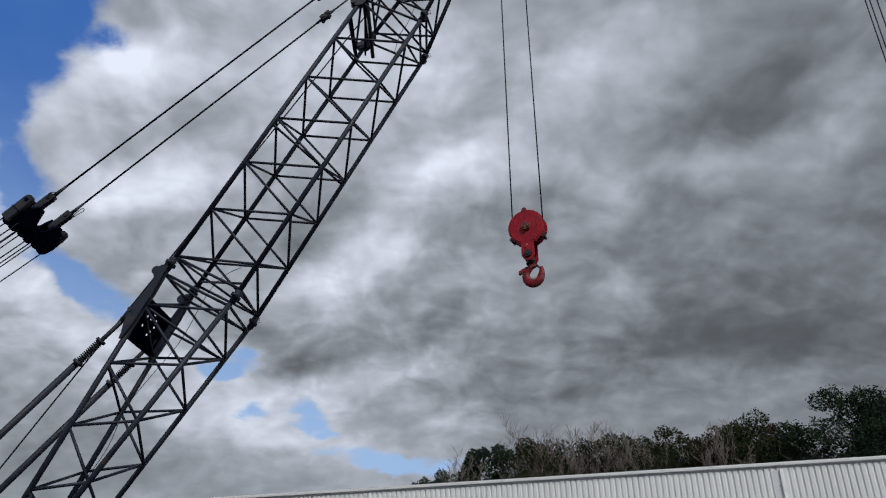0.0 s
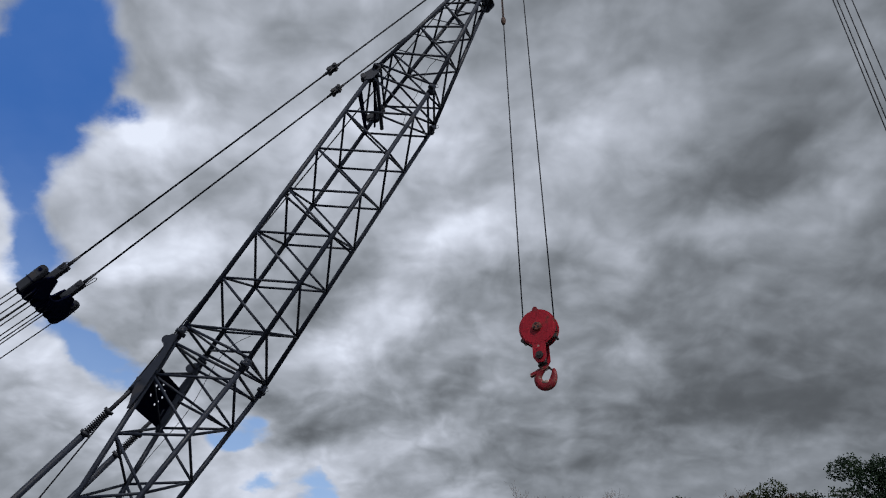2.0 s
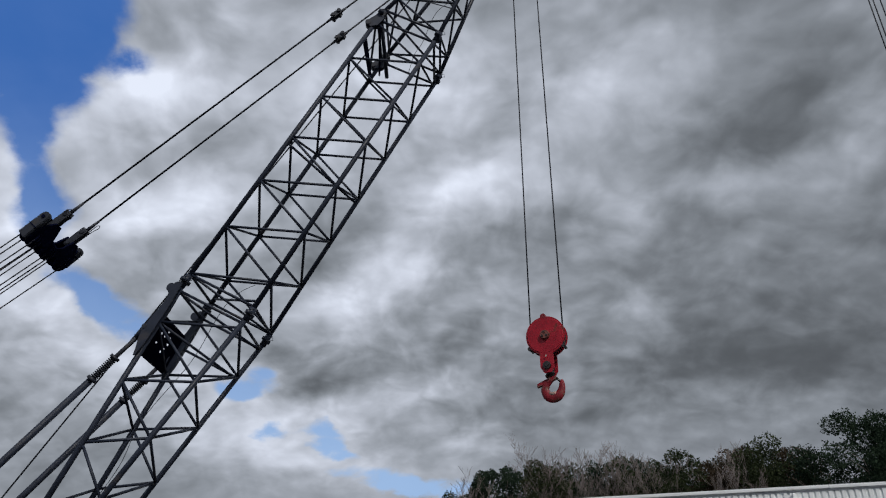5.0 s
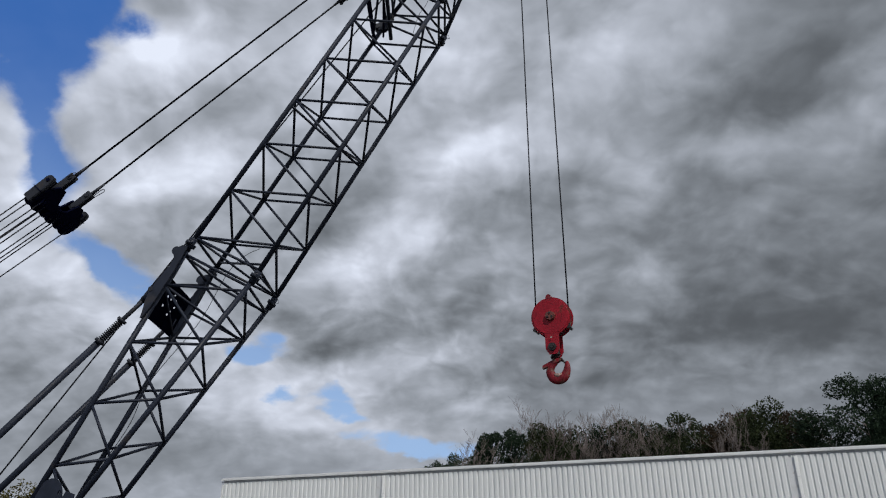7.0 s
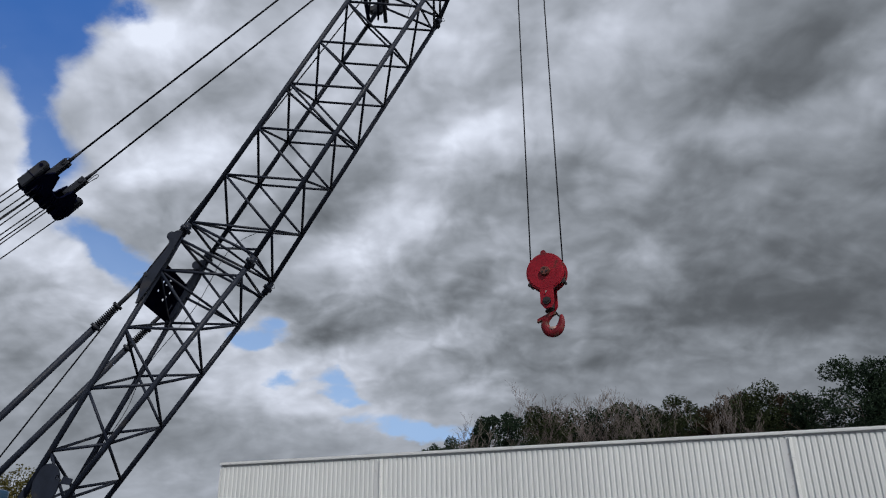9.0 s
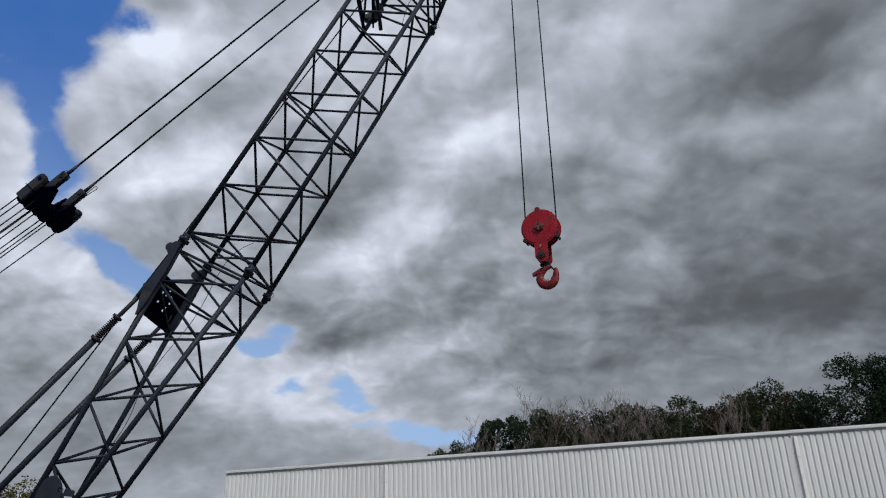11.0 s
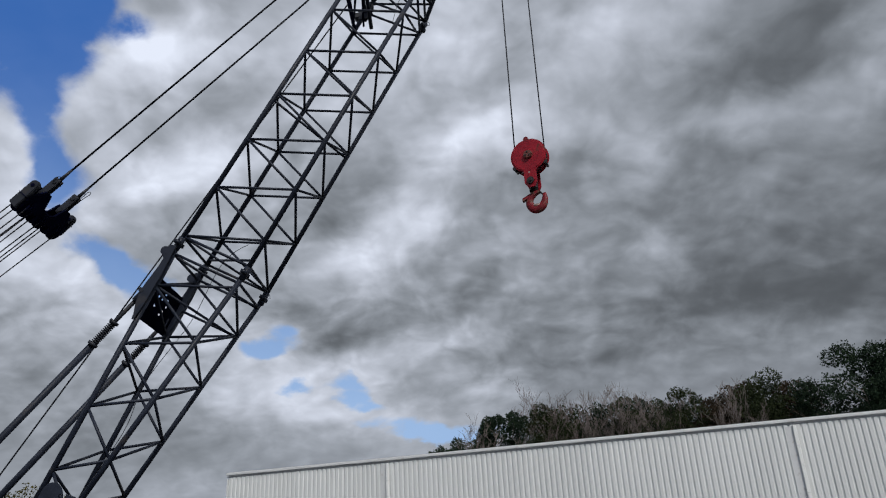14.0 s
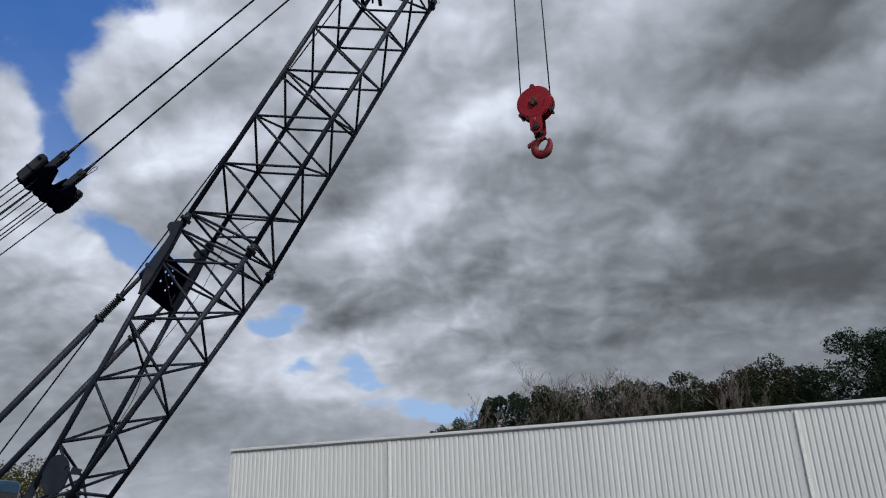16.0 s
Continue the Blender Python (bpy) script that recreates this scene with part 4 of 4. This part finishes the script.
hook_block = build_hook_block()
lower = {}
for side_name, x in (("left", -0.24), ("right", 0.24)):
    bm = bmesh.new()
    tube(bm, (0, 0, 0), (0, 0, 3.75), 0.0105, seg=8)
    ob = part("rope_fall", bm, M_ROPE, hook_block, "lower fall of the hoist rope")
    lower[side_name] = ob


# ---- hanging ropes of a neighbouring crane ----
def build_far_ropes():
    root = thing("hanging_ropes", (9.4, 13.3, 0), "four parallel dark wire ropes hanging straight down", "wire ropes")
    for az in (34.99, 35.28, 35.74, 36.3):
        q = radians(az)
        r = 16.4
        p = Vector((r * math.sin(q), r * math.cos(q), 0))
        part("rope", tube(bmesh.new(), p, p + Vector((0, 0, 24)), 0.0135, seg=8), M_ROPE, root)
    return root


build_far_ropes()


# ---- trees ----
def limbs(rng, height, spread, levels, r0, lean=0.0, n0=6, first=0.3, up=0.7):
    """A recursive skeleton: list of (line, radii) and its twig ends."""
    out, ends = [], []

    def grow(p, d, length, r, lev):
        n = 5
        pts, q = [p], p
        dd = d.copy()
        for i in range(n):
            dd = (dd + Vector((rng.gauss(0, 0.12), rng.gauss(0, 0.12), rng.gauss(0.05, 0.08)))).normalized()
            q = q + dd * length / n
            pts.append(q)
        out.append((pts, [r * (1 - 0.75 * i / n) for i in range(n + 1)]))
        if lev == 0:
            ends.append(q)
            return
        kids = n0 if lev == levels else rng.randint(4, 5) + (1 if lev == 1 else 0)
        for i in range(kids):
            f = first + (1 - first) * (i + rng.random() * 0.6) / kids
            j = min(int(f * n), n - 1)
            pos = pts[j].lerp(pts[j + 1], f * n - j)
            ang = rng.random() * 6.283
            side = Vector((math.cos(ang) * spread, math.sin(ang) * spread, up * (0.6 + 0.7 * rng.random()))).normalized()
            nd = (side * 0.8 + dd * 0.4).normalized()
            grow(pos, nd, length * (0.36 + 0.22 * rng.random()), r * (0.32 + 0.16 * rng.random()), lev - 1)
        ends.append(q)

    grow(Vector((0, 0, 0)), Vector((lean, 0, 1)).normalized(), height, r0, levels)
    grown = height / max(p.z for pts, _ in out for p in pts)
    return [([p * grown for p in pts], rad) for pts, rad in out], ends


def wood(rng, skeleton):
    bm = bmesh.new()
    for pts, rad in skeleton:
        sweep(bm, pts, [max(0.009, r) for r in rad], 4 if rad[0] < 0.06 else 8)
    return bm


def crown_mesh(name, seed, height, blobs, count, size, mat):
    """Many small bent leaf sprays scattered through overlapping uneven masses."""
    rs = np.random.RandomState(seed)
    vs, fs = [], []
    weights = np.array([b[3] * b[4] * b[5] for b in blobs]) ** 0.75
    weights = weights / weights.sum()
    for bi, (cx, cy_, cz, rx, ry, rz) in enumerate(blobs):
        n = int(count * weights[bi])
        d = rs.normal(size=(n, 3))
        d /= np.linalg.norm(d, axis=1)[:, None]
        rad = rs.uniform(0.45, 1.0, n) ** 0.5
        lump = 1 + 0.2 * np.sin(d[:, 0] * 5 + bi) * np.sin(d[:, 1] * 4 + 2 * bi) + 0.12 * np.sin(d[:, 2] * 9 + d[:, 0] * 7 + bi)
        c = np.array((cx, cy_, cz)) + d * (rad * lump)[:, None] * np.array((rx, ry, rz))
        c = c[c[:, 2] > 0.3]
        n = len(c)
        a = rs.normal(size=(n, 3))
        a /= np.linalg.norm(a, axis=1)[:, None]
        b = np.cross(a, rs.normal(size=(n, 3)))
        b /= np.linalg.norm(b, axis=1)[:, None] + 1e-9
        ss = (size * rs.uniform(0.5, 1.4, n))[:, None]
        up = np.cross(a, b) * ss * 0.25
        i0 = sum(len(v) for v in vs) + 4 * np.arange(n)
        vs.append(np.stack([c - a * ss * 0.6, c + b * ss * 0.35 + up, c + a * ss * 0.6, c - b * ss * 0.35 + up], 1).reshape(-1, 3))
        fs.append(np.stack([i0, i0 + 1, i0 + 2, i0, i0 + 2, i0 + 3], 1).reshape(-1, 3))
    vs, fs = np.concatenate(vs), np.concatenate(fs)
    vs[:, 2] *= height / np.percentile(vs[:, 2], 99.9)
    me = bpy.data.meshes.new(name)
    me.from_pydata(vs.tolist(), [], fs.tolist())
    me.materials.append(mat)
    return me


def random_blobs(rng, height, width, low, n):
    """Overlapping masses that fill a crown of that height and width."""
    out = []
    for i in range(n):
        f = (i + 0.5) / n
        z = height * (low + (0.93 - low) * f)
        half = width * 0.62 * (1 - 0.8 * max(0.0, f - 0.35) ** 1.3) * (0.6 + 0.4 * min(1, f * 4))
        ang = rng.random() * 6.283
        off = half * rng.uniform(0.2, 0.75)
        r = max(0.4, half * rng.uniform(0.22, 0.5))
        out.append((math.cos(ang) * off, math.sin(ang) * off, z, r * rng.uniform(0.9, 1.3), r * rng.uniform(0.9, 1.3), min(r, height * 0.14) * rng.uniform(0.7, 1.0)))
    return out


def leafy_tree(name, seed, az, dist, height, width, mat, label, count=26000, size=0.15, low=0.22, masses=40, group="trees behind the shed"):
    rng = random.Random(seed)
    q = radians(az)
    root = thing(name, (dist * math.sin(q), dist * math.cos(q), 0), label, "tree", group)
    sk, _ = limbs(rng, height * 0.86, 1.0, 2, 0.03 * height * 0.5, n0=9)
    me = bpy.data.meshes.new("trunk")
    bm = wood(rng, sk)
    bm.to_mesh(me)
    bm.free()
    me.materials.append(M_BARK)
    ob = new("trunk", me)
    ob.parent = root
    ob = new("crown", crown_mesh("crown", seed, height, random_blobs(rng, height, width * 1.5, low, masses), int(count * min(1.9, max(0.8, width / 3.4))), size, mat))
    ob.parent = root
    return root


def bare_tree(seed, az, dist, height, spread, mat, label, n0=9, first=0.2, stems=1, levels=4, r0=0.085):
    rng = random.Random(seed)
    q = radians(az)
    root = thing("bare_tree", (dist * math.sin(q), dist * math.cos(q), 0), label, "tree", "bare trees behind the shed")
    for i in range(stems):
        sk, _ = limbs(rng, height * rng.uniform(0.85, 1.0), spread, levels, r0, lean=rng.uniform(-0.25, 0.25) if stems > 1 else 0.03, n0=n0, first=first, up=1.0)
        bm = wood(rng, sk)
        me = bpy.data.meshes.new("stem")
        bm.to_mesh(me)
        bm.free()
        me.materials.append(mat)
        ob = new("stem", me)
        ob.parent = root
    return root


def h_at(el, dist):
    return 1.6 + dist * math.tan(radians(el))


GREEN_L, DARK_L, RUST_L = "dense green broadleaf tree behind the shed", "dark evergreen tree behind the shed", "russet autumn tree behind the shed"
BUSH_L, TALL_L = "low dark evergreen bush behind the shed", "tall dark evergreen tree above the shed roof"
for seed, az, dist, el, width, mat, lab in (
    (11, -3.5, 66, 7.5, 2.6, M_LEAF_DARK, BUSH_L),
    (12, -2.3, 65, 8.05, 3.0, M_LEAF_DARK, BUSH_L),
    (31, -1.0, 66, 8.5, 3.0, M_LEAF_DARK, BUSH_L),
    (13, 0.35, 64, 9.75, 2.3, M_LEAF_DARK, "narrow " + DARK_L),
    (14, 2.0, 63, 9.9, 2.5, M_LEAF_DARK, "narrow " + DARK_L),
    (15, 4.1, 65, 10.15, 3.6, M_LEAF_GREEN, GREEN_L),
    (16, 6.2, 68, 9.9, 4.4, M_LEAF_GREEN, GREEN_L),
    (17, 8.3, 67, 9.9, 4.2, M_LEAF_DARK, DARK_L),
    (18, 10.0, 65, 10.3, 3.2, M_LEAF_GREEN, GREEN_L),
    (32, 11.4, 66, 10.1, 3.2, M_LEAF_DARK, DARK_L),
    (19, 12.8, 66, 10.0, 3.4, M_LEAF_GREEN, GREEN_L),
    (33, 14.5, 65, 10.45, 3.2, M_LEAF_GREEN, GREEN_L),
    (20, 16.2, 65, 9.6, 3.8, M_LEAF_RUST, RUST_L),
    (21, 17.9, 66, 10.25, 3.8, M_LEAF_RUST, RUST_L),
    (22, 20.1, 64, 10.9, 4.2, M_LEAF_GREEN, GREEN_L),
    (23, 21.7, 66, 10.0, 3.8, M_LEAF_RUST, RUST_L),
    (24, 23.6, 62, 9.8, 4.0, M_LEAF_DARK, DARK_L),
    (25, 26.5, 60, 12.0, 4.4, M_LEAF_DARK, TALL_L),
    (34, 27.9, 61, 11.5, 4.6, M_LEAF_DARK, TALL_L),
    (26, 30.0, 60, 11.0, 5.6, M_LEAF_DARK, TALL_L),
    (27, 33.0, 62, 10.6, 6.0, M_LEAF_GREEN, GREEN_L),
    (28, 5.0, 73, 9.3, 8.0, M_LEAF_DARK, DARK_L),
    (29, 12.5, 73, 9.4, 9.0, M_LEAF_DARK, DARK_L),
    (30, 19.5, 73, 9.4, 9.0, M_LEAF_DARK, DARK_L)):
    leafy_tree("broadleaf_tree" if mat is not M_LEAF_DARK else "evergreen_tree", seed, az, dist, h_at(el, dist), width, mat, lab)
bare_tree(41, -0.5, 61, h_at(11.0, 61), 1.0, M_PALEBARK, "small bare pale-twigged tree behind the shed", first=0.35)
bare_tree(42, 6.5, 66.6, h_at(12.3, 66.6), 1.15, M_BROWNTWIG, "wide bare brownish tree behind the shed", stems=3, n0=9, first=0.6, r0=0.065)
bare_tree(43, 8.8, 65.6, h_at(12.3, 65.6), 1.0, M_PALEBARK, "bare pale birch behind the shed", stems=3, n0=9, first=0.58, r0=0.06)
bare_tree(44, 18.6, 62, h_at(11.9, 62), 0.85, M_PALEBARK, "half-bare pale birch behind the shed", stems=1, n0=14, first=0.4, r0=0.085)
leafy_tree("yellowing_tree", 51, -33.2, 32.0, h_at(5.4, 32), 3.6, M_LEAF_YELLOW, "small yellowing tree behind the crane", count=26000, size=0.085, group="")


# ---- what moves ----
HOOK_YAW = -20.0
HOOK = [(0, 0.912, 6.733), (0.5, 0.912, 6.599), (1, 0.913, 6.457), (1.5, 0.913, 6.312), (2, 0.912, 6.167), (2.5, 0.91, 6.024), (3, 0.906, 5.882), (3.5, 0.9, 5.733),
        (4, 0.897, 5.58), (4.5, 0.895, 5.42), (5, 0.893, 5.26), (5.5, 0.891, 5.12), (6, 0.89, 5.025), (6.5, 0.89, 4.985), (7, 0.891, 4.985), (7.5, 0.892, 5.035), (8, 0.894, 5.132),
        (8.5, 0.897, 5.262), (9, 0.901, 5.435), (9.5, 0.903, 5.63), (10, 0.905, 5.83), (10.5, 0.907, 6.03), (11, 0.909, 6.23), (11.5, 0.911, 6.43), (12, 0.912, 6.622), (12.5, 0.913, 6.816),
        (13, 0.917, 7.01), (13.5, 0.922, 7.211), (14, 0.928, 7.412), (14.5, 0.93, 7.607), (15, 0.93, 7.785), (15.5, 0.931, 7.94), (16, 0.932, 8.035)]


def motions():
    block_rows, rows = [], {k: [] for k in ("ul", "ur", "ll", "lr")}
    crane_at = Vector(crane.location)
    for t, x, z in HOOK:
        m = pose(0.984 * x + 0.073, 10.288, 1.63 + 0.984 * (z - 1.6), 0, 0, HOOK_YAW)
        block_rows.append((t, m))
        for up_key, low_key, side_name, off in (("ul", "ll", "left", -0.243), ("ur", "lr", "right", 0.243)):
            foot = m @ Vector((off, 0, 0.05))
            top = ANCHOR[side_name]
            turn = (top - foot).to_track_quat("Z", "Y").to_matrix().to_4x4()
            rows[up_key].append((t, Matrix.Translation(top - crane_at) @ turn))
            rows[low_key].append((t, m.inverted() @ Matrix.Translation(foot) @ turn))
    walk(hook_block, block_rows)
    walk(falls["left"], rows["ul"])
    walk(falls["right"], rows["ur"])
    walk(lower["left"], rows["ll"])
    walk(lower["right"], rows["lr"])
    # the hoist rope swings a little off the boom as it is wound in
    pivot = at(-5.7, 0.15, 0.545) - crane_at
    swing = [(t, Matrix.Translation(pivot) @ Matrix.Rotation(radians(q), 4, BV) @ Matrix.Translation(-pivot)) for t, q in ((0, 0), (6, 0), (12.5, 0.02), (14, 0.24), (15, 0.3), (16, 0.33))]
    walk(hoist_rope, swing)
    walk(backdrop, [(0, pose(0, 0, 0, 0, 0, 1.1)), (7, pose(0, 0, 0, 0, 0, 0.0)), (16, pose(0, 0, 0, 0, 0, -1.2))])


motions()
